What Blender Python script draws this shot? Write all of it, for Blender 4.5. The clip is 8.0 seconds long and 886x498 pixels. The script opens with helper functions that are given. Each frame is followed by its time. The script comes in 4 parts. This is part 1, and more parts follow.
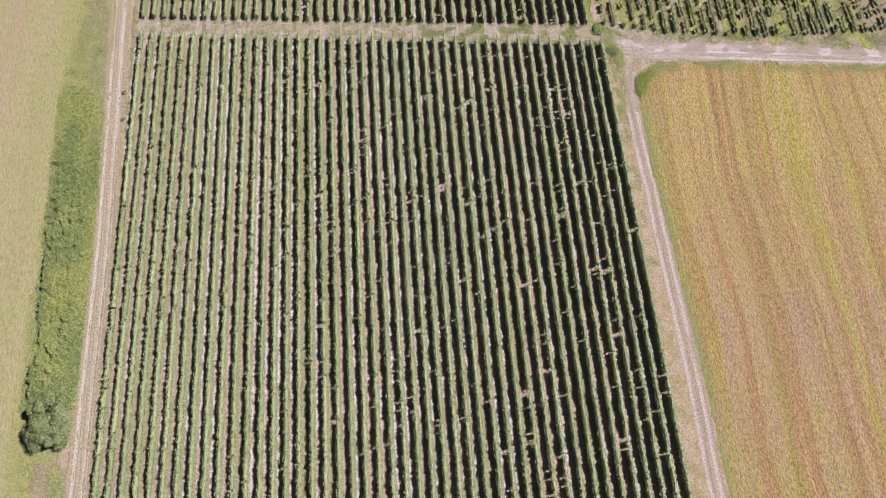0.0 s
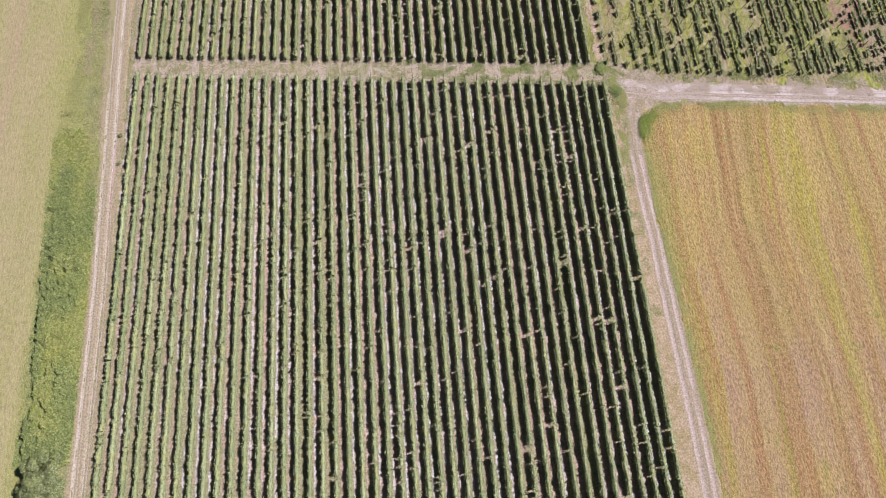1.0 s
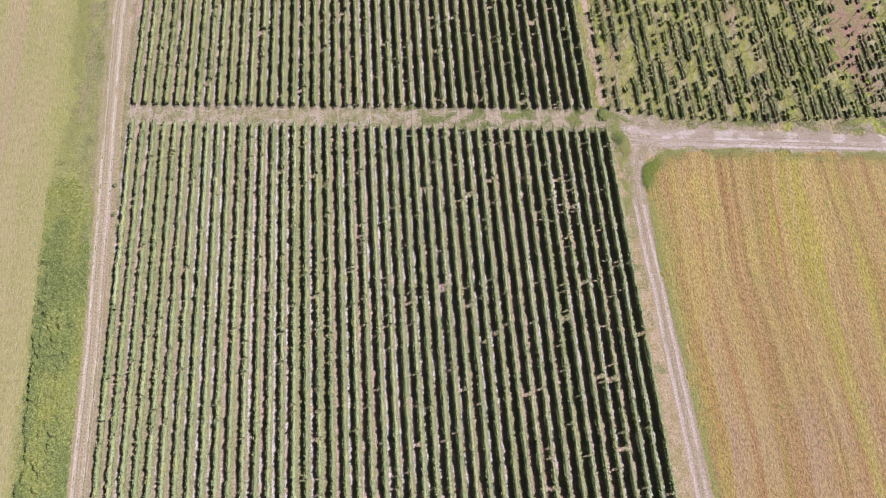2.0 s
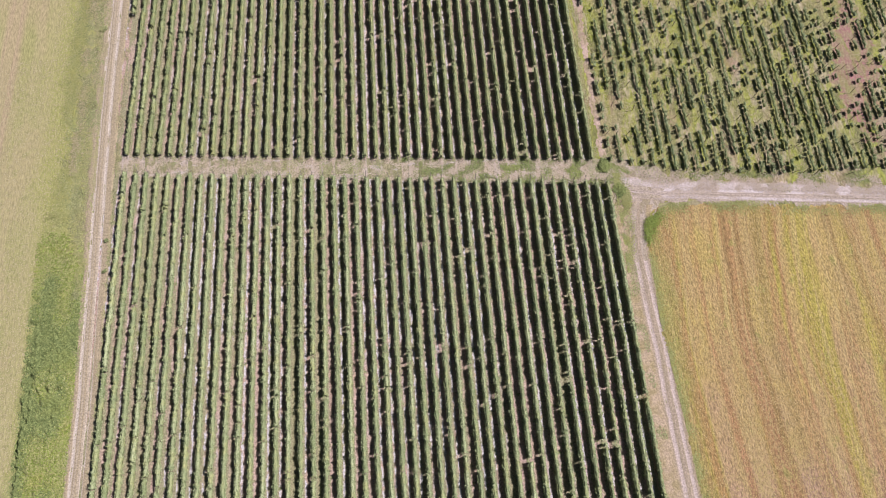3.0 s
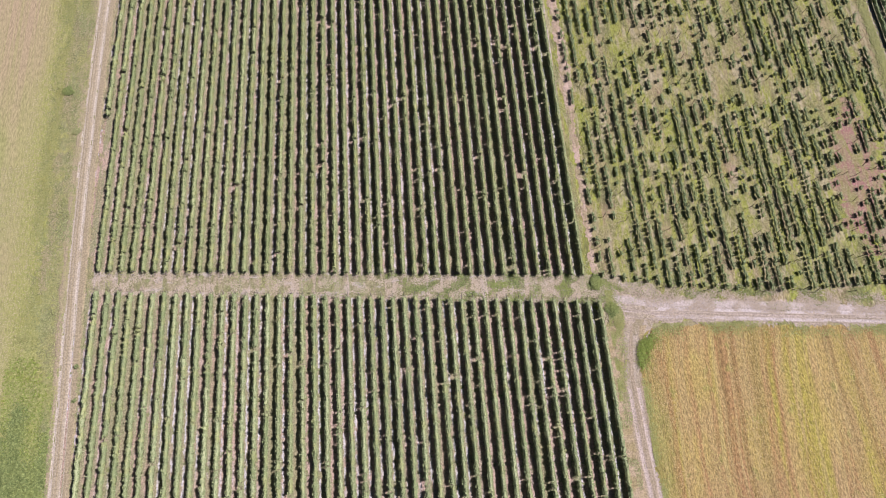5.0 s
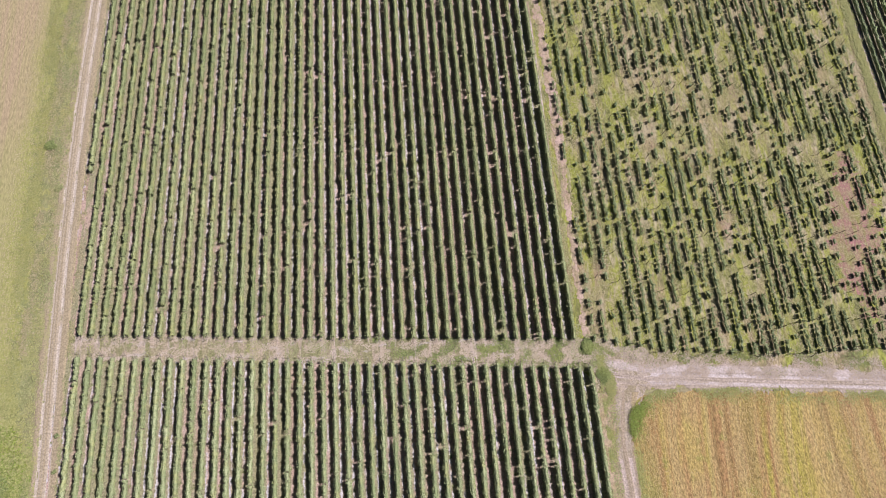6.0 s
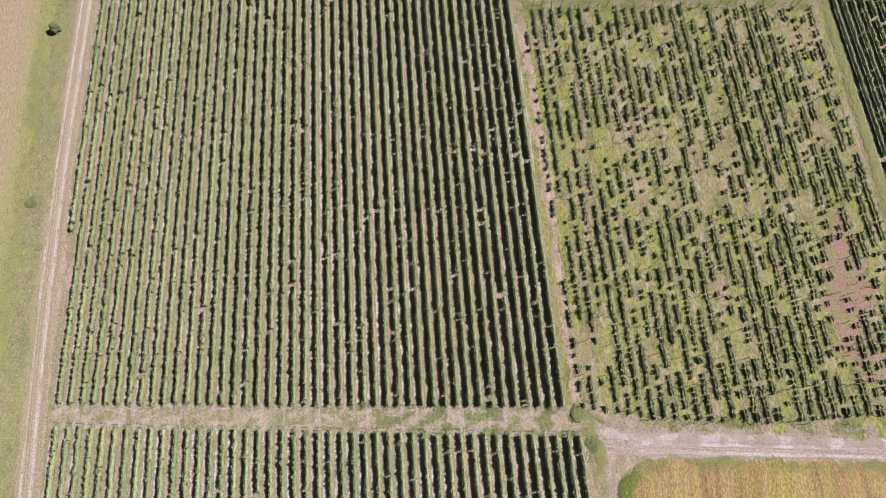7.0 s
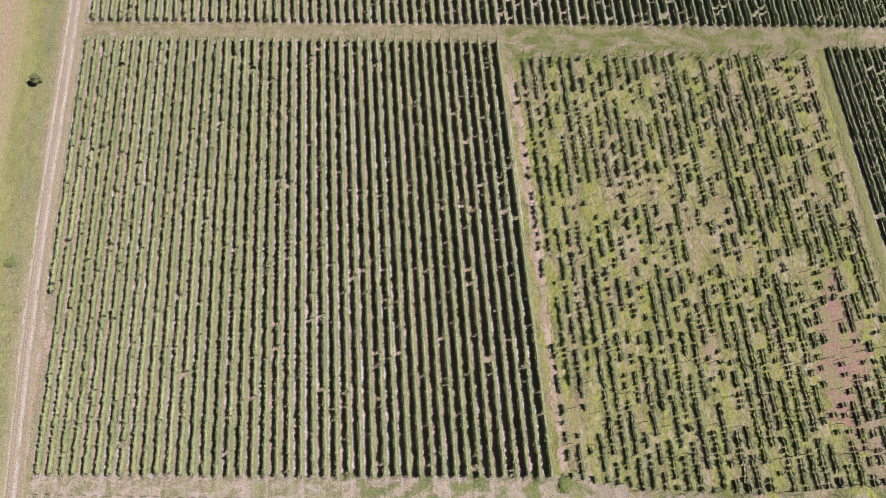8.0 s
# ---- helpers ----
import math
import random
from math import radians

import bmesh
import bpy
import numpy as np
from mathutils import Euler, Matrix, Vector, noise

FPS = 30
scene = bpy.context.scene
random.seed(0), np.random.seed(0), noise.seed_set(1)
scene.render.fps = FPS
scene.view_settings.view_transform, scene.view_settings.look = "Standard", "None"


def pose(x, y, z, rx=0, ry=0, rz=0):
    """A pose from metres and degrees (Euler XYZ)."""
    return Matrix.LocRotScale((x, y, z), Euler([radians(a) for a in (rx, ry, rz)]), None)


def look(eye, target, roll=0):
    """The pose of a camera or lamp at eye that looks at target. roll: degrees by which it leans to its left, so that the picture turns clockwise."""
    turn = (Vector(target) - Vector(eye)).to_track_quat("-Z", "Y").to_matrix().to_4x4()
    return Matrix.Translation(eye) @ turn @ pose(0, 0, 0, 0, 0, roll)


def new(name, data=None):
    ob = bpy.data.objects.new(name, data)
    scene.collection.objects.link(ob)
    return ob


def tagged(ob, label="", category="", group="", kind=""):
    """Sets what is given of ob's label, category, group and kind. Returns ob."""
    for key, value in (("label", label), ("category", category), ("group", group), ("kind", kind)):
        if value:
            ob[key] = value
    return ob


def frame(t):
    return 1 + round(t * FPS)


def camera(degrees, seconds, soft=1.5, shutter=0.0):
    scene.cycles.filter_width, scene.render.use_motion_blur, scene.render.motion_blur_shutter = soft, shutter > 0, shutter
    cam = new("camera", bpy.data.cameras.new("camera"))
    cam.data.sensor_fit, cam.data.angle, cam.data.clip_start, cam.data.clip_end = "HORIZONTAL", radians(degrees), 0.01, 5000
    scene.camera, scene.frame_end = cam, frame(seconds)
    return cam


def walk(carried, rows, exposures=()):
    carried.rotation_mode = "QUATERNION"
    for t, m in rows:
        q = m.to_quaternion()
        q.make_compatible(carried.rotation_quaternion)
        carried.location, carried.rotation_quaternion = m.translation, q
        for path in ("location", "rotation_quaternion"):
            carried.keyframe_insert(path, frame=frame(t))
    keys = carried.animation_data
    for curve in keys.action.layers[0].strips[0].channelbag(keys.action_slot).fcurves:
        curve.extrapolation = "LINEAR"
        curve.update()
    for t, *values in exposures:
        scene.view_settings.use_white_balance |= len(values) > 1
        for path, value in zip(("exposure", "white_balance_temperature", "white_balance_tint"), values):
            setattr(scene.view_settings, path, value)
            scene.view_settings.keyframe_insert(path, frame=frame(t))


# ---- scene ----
cam = camera(71.0, 8.0, soft=0.5)
PATH = [
    (0, (0.000, 0.000, 110.472), (3.517, 32.105, 15.831), 2.11),
    (0.5, (0.503, 4.470, 111.082), (3.890, 36.534, 16.422), 1.89),
    (1, (0.931, 9.277, 111.717), (4.200, 41.289, 17.036), 1.70),
    (1.5, (1.377, 14.375, 112.367), (4.542, 46.327, 17.662), 1.52),
    (2, (1.909, 19.722, 113.026), (4.981, 51.604, 18.294), 1.37),
    (2.5, (2.572, 25.281, 113.693), (5.564, 57.084, 18.932), 1.24),
    (3, (3.391, 31.015, 114.370), (6.314, 62.731, 19.578), 1.13),
    (3.5, (4.375, 36.895, 115.061), (7.242, 68.513, 20.235), 1.05),
    (4, (5.519, 42.890, 115.771), (8.343, 74.402, 20.908), 0.98),
    (4.5, (6.809, 48.978, 116.504), (9.601, 80.375, 21.602), 0.94),
    (5, (8.225, 55.136, 117.266), (10.997, 86.409, 22.322), 0.92),
    (5.5, (9.739, 61.349, 118.057), (12.504, 92.489, 23.069), 0.93),
    (6, (11.328, 67.602, 118.878), (14.096, 98.600, 23.844), 0.95),
    (6.5, (12.967, 73.886, 119.724), (15.751, 104.733, 24.642), 1.00),
    (7, (14.639, 80.194, 120.587), (17.448, 110.882, 25.454), 1.06),
    (7.5, (16.333, 86.526, 121.451), (19.181, 117.044, 26.265), 1.16),
    (8, (18.054, 92.882, 122.295), (20.949, 123.223, 27.053), 1.27),
]
walk(cam, [(t, look(eye, target, roll)) for t, eye, target, roll in PATH], [(0.0, 0.66), (8.0, 0.64)])

# ---- light: high summer sun from the east, clear sky ----
SUN_ELEV, SUN_AZ = 48.5, 10.0          # degrees; azimuth from +x towards +y
sun_way = Vector((math.cos(radians(SUN_ELEV)) * math.cos(radians(SUN_AZ)),
                  math.cos(radians(SUN_ELEV)) * math.sin(radians(SUN_AZ)), math.sin(radians(SUN_ELEV))))
sun = new("sun", bpy.data.lights.new("sun", "SUN"))
sun.data.energy, sun.data.angle, sun.data.color = 5.0, radians(0.53), (1.0, 0.96, 0.975)
sun.matrix_world = look(sun_way * 300, (0, 0, 0))
world = bpy.data.worlds.new("sky")
scene.world = world
world.use_nodes = True
wn = world.node_tree
sky = wn.nodes.new("ShaderNodeTexSky")
sky.sky_type, sky.sun_disc = "NISHITA", False
sky.air_density, sky.dust_density, sky.ozone_density = 0.8, 0.0, 3.0
sky.sun_elevation, sky.sun_rotation = radians(SUN_ELEV), radians(90 - SUN_AZ)
wn.links.new(sky.outputs["Color"], wn.nodes["Background"].inputs["Color"])
wn.nodes["Background"].inputs["Strength"].default_value = 0.021


# ---- materials ----
def tone(r, g, b, gain=2.3):
    """A base colour from the look of the sunlit surface in 0..255."""
    def lin(v):
        v /= 255
        return v / 12.92 if v <= 0.04045 else ((v + 0.055) / 1.055) ** 2.4
    return (1.015 * lin(r) / gain, lin(g) / gain, 1.12 * lin(b) / gain, 1.0)


class Nodes:
    """A short hand for building a node material."""

    def __init__(self, name, rough=0.9, spec=0.2):
        self.mat = bpy.data.materials.new(name)
        self.mat.use_nodes = True
        self.t = self.mat.node_tree
        self.bsdf = self.t.nodes["Principled BSDF"]
        self.bsdf.inputs["Roughness"].default_value = rough
        self.bsdf.inputs["Specular IOR Level"].default_value = spec
        self.geo = self.t.nodes.new("ShaderNodeNewGeometry")
        self.pos = self.geo.outputs["Position"]

    def put(self, socket, value):
        if isinstance(value, bpy.types.NodeSocket):
            self.t.links.new(value, socket)
        else:
            socket.default_value = value

    def math(self, op, a, b=0.0, clamp=False):
        n = self.t.nodes.new("ShaderNodeMath")
        n.operation, n.use_clamp = op, clamp
        self.put(n.inputs[0], a)
        self.put(n.inputs[1], b)
        return n.outputs[0]

    def xyz(self, v=None):
        n = self.t.nodes.new("ShaderNodeSeparateXYZ")
        self.put(n.inputs[0], v or self.pos)
        return n.outputs

    def mapped(self, sx, sy, sz=1.0, turn=0.0):
        n = self.t.nodes.new("ShaderNodeMapping")
        n.inputs["Scale"].default_value = (sx, sy, sz)
        n.inputs["Rotation"].default_value = (0, 0, radians(turn))
        self.put(n.inputs["Vector"], self.pos)
        return n.outputs[0]

    def attr(self, name):
        n = self.t.nodes.new("ShaderNodeAttribute")
        n.attribute_name = name
        return n.outputs["Fac"]

    def joint(self, x, y, z=0.0):
        n = self.t.nodes.new("ShaderNodeCombineXYZ")
        for socket, v in zip(n.inputs, (x, y, z)):
            self.put(socket, v)
        return n.outputs[0]

    def band(self, v, at, half, soft):
        """1 within half of a place, fading out over soft."""
        return self.span(self.math("ABSOLUTE", self.math("SUBTRACT", v, at)), half + soft, half)

    def times(self, *f):
        out = f[0]
        for v in f[1:]:
            out = self.math("MULTIPLY", out, v)
        return out

    def noise(self, scale, detail=3.0, vector=None, rough=0.55, warp=0.0):
        n = self.t.nodes.new("ShaderNodeTexNoise")
        n.inputs["Scale"].default_value = scale
        n.inputs["Detail"].default_value = detail
        n.inputs["Roughness"].default_value = rough
        n.inputs["Distortion"].default_value = warp
        self.put(n.inputs["Vector"], vector or self.pos)
        return n.outputs["Fac"]

    def white(self, w):
        n = self.t.nodes.new("ShaderNodeTexWhiteNoise")
        n.noise_dimensions = "1D"
        self.put(n.inputs["W"], w)
        return n.outputs["Value"]

    def span(self, v, lo, hi, smooth=True):
        n = self.t.nodes.new("ShaderNodeMapRange")
        n.interpolation_type = "SMOOTHSTEP" if smooth else "LINEAR"
        n.inputs["From Min"].default_value, n.inputs["From Max"].default_value = lo, hi
        self.put(n.inputs["Value"], v)
        return n.outputs["Result"]

    def mix(self, f, a, b, mode="MIX"):
        n = self.t.nodes.new("ShaderNodeMix")
        n.data_type, n.blend_type = "RGBA", mode
        self.put(n.inputs["Factor"], f)
        self.put(n.inputs["A"], a)
        self.put(n.inputs["B"], b)
        return n.outputs["Result"]

    def done(self, color, height=None, bump=0.3, dist=0.1):
        self.put(self.bsdf.inputs["Base Color"], color)
        if height is not None:
            b = self.t.nodes.new("ShaderNodeBump")
            b.inputs["Strength"].default_value, b.inputs["Distance"].default_value = bump, dist
            self.put(b.inputs["Height"], height)
            self.put(self.bsdf.inputs["Normal"], b.outputs["Normal"])
        return self.mat


def grain(m, color, amount=0.45, scale=2.6, lo=0.55, hi=1.35, vector=None, detail=3.0):
    """Multiplies a colour by fine clods and tufts."""
    g = m.noise(scale, detail, vector, rough=0.62)
    f = m.span(g, 0.3, 0.72, False)
    v = m.t.nodes.new("ShaderNodeMix")
    v.data_type = "FLOAT"
    m.put(v.inputs["Factor"], f)
    v.inputs["A"].default_value, v.inputs["B"].default_value = lo, hi
    return m.mix(amount, color, m.mix(1.0, color, v.outputs["Result"], "MULTIPLY")), g


def patchy(name, a, b, c, big=0.12, mid=0.6, stretch=0.35, turn=0.0, amount=0.8, fine=2.6, bump=0.5, across=1.0):
    """Ground of three colours: large patches, streaks along the field, and fine tufts."""
    m = Nodes(name)
    big_f = m.span(m.noise(big, 4.0), 0.38, 0.64)
    mid_f = m.span(m.noise(mid, 4.0, m.mapped(across, stretch, 1, turn), warp=0.6), 0.42, 0.66)
    col = m.mix(mid_f, m.mix(big_f, a, b), c)
    col, g = grain(m, col, amount, fine)
    return m.done(col, g, bump, 0.12)


def vineyard_floor(name, first, first_drift, pitch, pitch_drift, y0, bleach=1.0, weedy=0.56, under=1.0):
    """Soil and mown grass between the rows: grass along the vines' feet, and every lane its own mix of green, tan and bleached pale soil.
    Row k stands at first + first_drift * (y - y0) + k * (pitch + pitch_drift * (y - y0))."""
    m = Nodes(name)
    x, y, z = m.xyz()
    dy = m.math("SUBTRACT", y, y0)
    start = m.math("ADD", m.math("MULTIPLY", dy, first_drift), first)
    step = m.math("ADD", m.math("MULTIPLY", dy, pitch_drift), pitch)
    u = m.math("DIVIDE", m.math("SUBTRACT", x, start), step)
    lane = m.math("FLOOR", u)
    inside = m.math("MULTIPLY", m.math("FRACT", u), pitch)
    pick, pick2 = m.white(lane), m.white(m.math("ADD", lane, 71.3))
    run = m.joint(m.math("MULTIPLY", lane, 7.7), m.math("MULTIPLY", y, 0.06))
    along = m.noise(1.0, 3.0, run)
    green = m.span(m.math("ADD", m.math("MULTIPLY", pick, 0.6), m.math("MULTIPLY", along, 0.8)), 0.62, 0.98)
    pale = m.span(m.math("ADD", pick2, m.math("MULTIPLY", m.noise(1.3, 4.0, run), 1.7)), 1.05, 1.45)
    soil = m.mix(m.span(m.noise(0.35, 3.0, m.mapped(1.0, 0.4)), 0.4, 0.62), tone(233, 200, 180), tone(215, 185, 160))
    col = m.mix(green, soil, tone(192, 182, 138))
    # bleached wheel line beside the row
    ragged = m.math("MULTIPLY", m.math("SUBTRACT", m.noise(1.6, 4.0, m.mapped(1.0, 0.6)), 0.5), 0.9)
    wheel = m.band(m.math("ADD", inside, ragged), 0.78, 0.1, 0.22)
    wheel = m.times(wheel, pale, m.span(m.noise(1.0, 4.0, m.mapped(1.0, 0.5)), 0.4, 0.52), bleach)
    col = m.mix(wheel, col, tone(248, 238, 233))
    # grass at the foot of the vines
    foot = m.span(m.math("ADD", m.math("MINIMUM", inside, m.math("SUBTRACT", pitch, inside)), ragged), 0.74, 0.5)
    grass = m.mix(m.noise(0.9, 3.0), tone(180, 175, 130), tone(198, 189, 150))
    col = m.mix(m.times(foot, m.span(m.noise(0.45, 3.0, m.mapped(1.0, 0.35)), 0.3, 0.5), under), col, grass)
    weeds = m.span(m.noise(0.8, 4.0), weedy, weedy + 0.14)
    col = m.mix(weeds, col, tone(168, 168, 116))
    col, g = grain(m, col, 1.0, 3.0, 0.55, 1.38)
    return m.done(col, g, 0.7, 0.12)


def leafy(name, dark, light, tint, noise_scale=0.25, rough=0.7, spec=0.2, through_light=0.2):
    """Leaves: every leaf its own shade, and a drift of colour over the plants."""
    m = Nodes(name, rough, spec)
    # part of the light goes through, so the leaf itself is paler than it looks from one side
    dark, light, tint = [(*(min(0.8, c * 1.25) for c in shade[:3]), 1.0) for shade in (dark, light, tint)]
    each = m.geo.outputs["Random Per Island"]
    col = m.mix(each, dark, light)
    drift = m.span(m.noise(noise_scale, 3.0), 0.45, 0.72)
    col = m.mix(drift, col, tint)
    col = m.mix(m.math("MULTIPLY", m.span(m.noise(2.6, 3.0), 0.45, 0.62), 0.5), col, dark)
    # sunlight that shines through the leaves
    glow = m.t.nodes.new("ShaderNodeBsdfTranslucent")
    m.put(glow.inputs["Color"], col)
    both = m.t.nodes.new("ShaderNodeMixShader")
    both.inputs["Fac"].default_value = through_light
    m.t.links.new(m.bsdf.outputs["BSDF"], both.inputs[1])
    m.t.links.new(glow.outputs["BSDF"], both.inputs[2])
    end = next(n for n in m.t.nodes if n.type == "OUTPUT_MATERIAL")
    m.t.links.new(both.outputs["Shader"], end.inputs["Surface"])
    return m.done(col)


def wooden(name, a, b):
    m = Nodes(name, 0.85, 0.2)
    n = m.noise(7.0, 4.0, m.mapped(1, 1, 0.15))
    return m.done(m.mix(n, a, b), n, 0.4, 0.02)


M_GROUND = patchy("meadow_ground", tone(186, 180, 128), tone(170, 170, 112), tone(198, 182, 142), 0.05)
M_VERGE = patchy("verge_grass", tone(186, 184, 122), tone(196, 188, 132), tone(172, 174, 112), 0.08, 0.4, 0.3)
M_CROSS = patchy("worn_grass_path", tone(190, 176, 136), tone(170, 164, 112), tone(212, 190, 160), 0.3, 0.7, 1.0, across=0.5)
M_JUNCTION = patchy("trampled_earth", tone(222, 203, 182), tone(206, 188, 160), tone(188, 172, 138), 0.25, 0.7, 0.5)
M_STRIP = patchy("bare_strip", tone(236, 206, 184), tone(222, 193, 166), tone(198, 178, 138), 0.3, 0.7, 0.35)
M_EDGE = patchy("dry_headland", tone(208, 184, 156), tone(194, 172, 140), tone(176, 162, 116), 0.12, 0.9, 0.07, amount=1.0)
m = Nodes("weedy_plot")
base = m.mix(m.span(m.noise(0.13, 4.0, m.mapped(1.0, 0.5)), 0.4, 0.58), tone(184, 183, 112), tone(197, 177, 134))
base = m.mix(m.times(m.span(m.noise(0.2, 4.0, m.mapped(1.8, 0.16), warp=0.3), 0.44, 0.56), 0.95), base, tone(186, 190, 90))
base = m.mix(m.math("MULTIPLY", m.span(m.noise(0.5, 4.0, m.mapped(1.4, 0.3), warp=0.4), 0.5, 0.62), 0.85), base, tone(218, 202, 164))
base = m.mix(m.math("MULTIPLY", m.span(m.noise(0.45, 4.0, m.mapped(1.2, 0.4), warp=0.4), 0.5, 0.64), 0.8), base, tone(142, 140, 90))
base = m.mix(m.math("MULTIPLY", m.span(m.noise(0.16, 4.0, m.mapped(1.0, 0.6)), 0.6, 0.7), 0.45), base, tone(204, 160, 140))
base, g = grain(m, base, 1.0, 2.2, 0.55, 1.4, m.mapped(1.0, 0.5))
M_SPARSE = m.done(base, g, 0.7, 0.15)
M_RED = patchy("reddish_soil", tone(208, 152, 144), tone(198, 170, 138), tone(182, 176, 108), 0.3, 0.7, 0.22)
M_LOW = vineyard_floor("vineyard_floor_lower", -55.86, 0.28 / 76, 2.2095, -0.02 / 76, 8.0)
M_UP = vineyard_floor("vineyard_floor_upper", -57.91, 1.86 / 77, 2.19, -0.0554 / 77, 91.0, 0.75)
m = Nodes("crossing_floor")
x, y, z = m.xyz()
lane = m.math("MULTIPLY", m.math("ADD", x, 55.86), 1 / 2.2095)
base = m.mix(m.span(m.noise(0.4, 4.0), 0.36, 0.6), tone(202, 190, 148), tone(218, 197, 168))
base = m.mix(m.times(m.span(m.noise(1.0, 4.0, m.joint(m.math("MULTIPLY", lane, 1.9), m.math("MULTIPLY", y, 0.1))), 0.53, 0.62), 0.85), base, tone(240, 220, 202))
base = m.mix(m.times(m.span(m.noise(1.0, 4.0, m.joint(m.math("MULTIPLY", lane, 1.6), m.math("MULTIPLY", y, 0.1), 7.0)), 0.48, 0.58), 0.85), base, tone(170, 167, 116))
base = m.mix(m.times(m.span(m.noise(0.9, 5.0, rough=0.65), 0.5, 0.62), 0.65), base, tone(162, 158, 108))
base = m.mix(m.times(m.span(m.noise(0.6, 4.0, m.mapped(0.4, 1.0)), 0.56, 0.66), 0.8), base, tone(238, 222, 210))
base, g = grain(m, base, 1.0, 2.8, 0.6, 1.34)
M_LANE = m.done(base, g, 0.9, 0.15)
M_FAR = vineyard_floor("vineyard_floor_far", -55.1, 0.0, 2.12, 0.0, 0.0, 0.5)

m = Nodes("ripe_crop_floor")
x, y, z = m.xyz()
# sowing lines bend gently with the field
bent = m.math("ADD", x, m.math("MULTIPLY", m.math("SUBTRACT", m.noise(0.016, 2.0), 0.5), 9.0))
ripe = m.span(m.math("ADD", m.math("ADD", y, m.math("MULTIPLY", x, -0.1)), m.math("MULTIPLY", m.noise(0.07, 4.0), 46.0)), 68.0, 30.0)
def streaks(wide, long, seed, low, high):
    """Uneven bands along the sowing lines."""
    n = m.noise(1.0, 2.5, m.joint(m.math("MULTIPLY", bent, wide), m.math("MULTIPLY", y, long), seed), rough=0.5)
    return m.span(n, low, high)


base = m.mix(m.span(m.noise(0.25, 4.0, m.mapped(1.0, 0.4)), 0.36, 0.64), tone(223, 196, 118), tone(218, 186, 126))
base = m.mix(m.times(ripe, m.span(m.noise(0.16, 4.0, m.mapped(1.0, 0.5)), 0.26, 0.58), 0.95), base, tone(214, 177, 145))
base = m.mix(m.times(streaks(0.2, 0.006, 3.0, 0.45, 0.58), m.span(m.noise(0.5, 4.0, m.mapped(1.0, 0.2)), 0.2, 0.5), 0.9), base, tone(207, 194, 92))
base = m.mix(m.times(streaks(0.26, 0.006, 11.0, 0.48, 0.58), m.span(m.noise(0.5, 4.0, m.mapped(1.0, 0.2)), 0.16, 0.45), 0.75), base, tone(203, 152, 108))
base = m.mix(m.times(streaks(0.75, 0.02, 23.0, 0.54, 0.64), 0.5), base, tone(196, 150, 104))
base = m.mix(m.times(streaks(0.85, 0.025, 37.0, 0.54, 0.64), 0.5), base, tone(230, 206, 140))
base = m.mix(m.times(streaks(0.4, 0.008, 51.0, 0.56, 0.66), 0.5), base, tone(158, 128, 80))
base = m.mix(m.times(m.span(m.math("ADD", x, m.math("MULTIPLY", m.noise(0.25, 5.0, m.mapped(1.0, 0.4)), 9.0)), 55.8, 51.8), 0.75), base, tone(188, 186, 104))
base = m.mix(m.times(m.span(m.noise(0.4, 4.0, m.mapped(1.0, 0.5)), 0.6, 0.7), 0.6), base, tone(184, 186, 100))
base = m.mix(m.math("MULTIPLY", m.span(m.noise(1.3, 5.0, m.mapped(1.0, 0.6), rough=0.7), 0.4, 0.62), 0.25), base, tone(180, 150, 96))
base, g = grain(m, base, 1.0, 3.0, 0.54, 1.4, m.mapped(1.0, 0.5), 4.0)
M_CROP = m.done(base, g, 0.9, 0.25)
# meadow, weedy verge and bare soil west of the track; "off" is the distance from the track's middle
m = Nodes("meadow_and_verge")
x, y, z = m.xyz()
off = m.attr("off")
wild = m.math("ADD", off, m.math("MULTIPLY", m.math("SUBTRACT", m.noise(0.11, 4.0, m.mapped(1.0, 0.45)), 0.5), 7.0))
stripes = m.noise(1.0, 3.0, m.joint(m.math("MULTIPLY", x, 0.32), m.math("MULTIPLY", y, 0.012)))
base = m.mix(m.span(stripes, 0.4, 0.58), tone(208, 197, 140), tone(198, 192, 128))
base = m.mix(m.times(m.span(m.noise(0.16, 4.0, m.mapped(1.0, 0.3)), 0.46, 0.62), 0.8), base, tone(212, 196, 144))
base = m.mix(m.times(m.span(m.noise(0.4, 5.0, rough=0.65), 0.5, 0.66), 0.45), base, tone(178, 179, 112))
soil = m.times(m.span(m.math("ADD", y, m.math("MULTIPLY", m.noise(0.05, 3.0), 30.0)), 138.0, 165.0), m.span(wild, -7.6, -14.0))
band = m.times(m.band(m.math("ADD", x, m.math("MULTIPLY", m.noise(0.06, 4.0, m.mapped(1.0, 0.4)), 4.0)), -81.0, 1.0, 2.2), m.band(y, 106.0, 34.0, 18.0))
streak = m.math("ADD", 0.55, m.math("MULTIPLY", m.span(m.noise(1.0, 4.0, m.joint(m.math("MULTIPLY", x, 0.7), m.math("MULTIPLY", y, 0.012))), 0.42, 0.58), 0.5))
base = m.mix(m.times(m.math("MAXIMUM", soil, m.math("MULTIPLY", band, 0.85)), streak), base, tone(213, 189, 150))
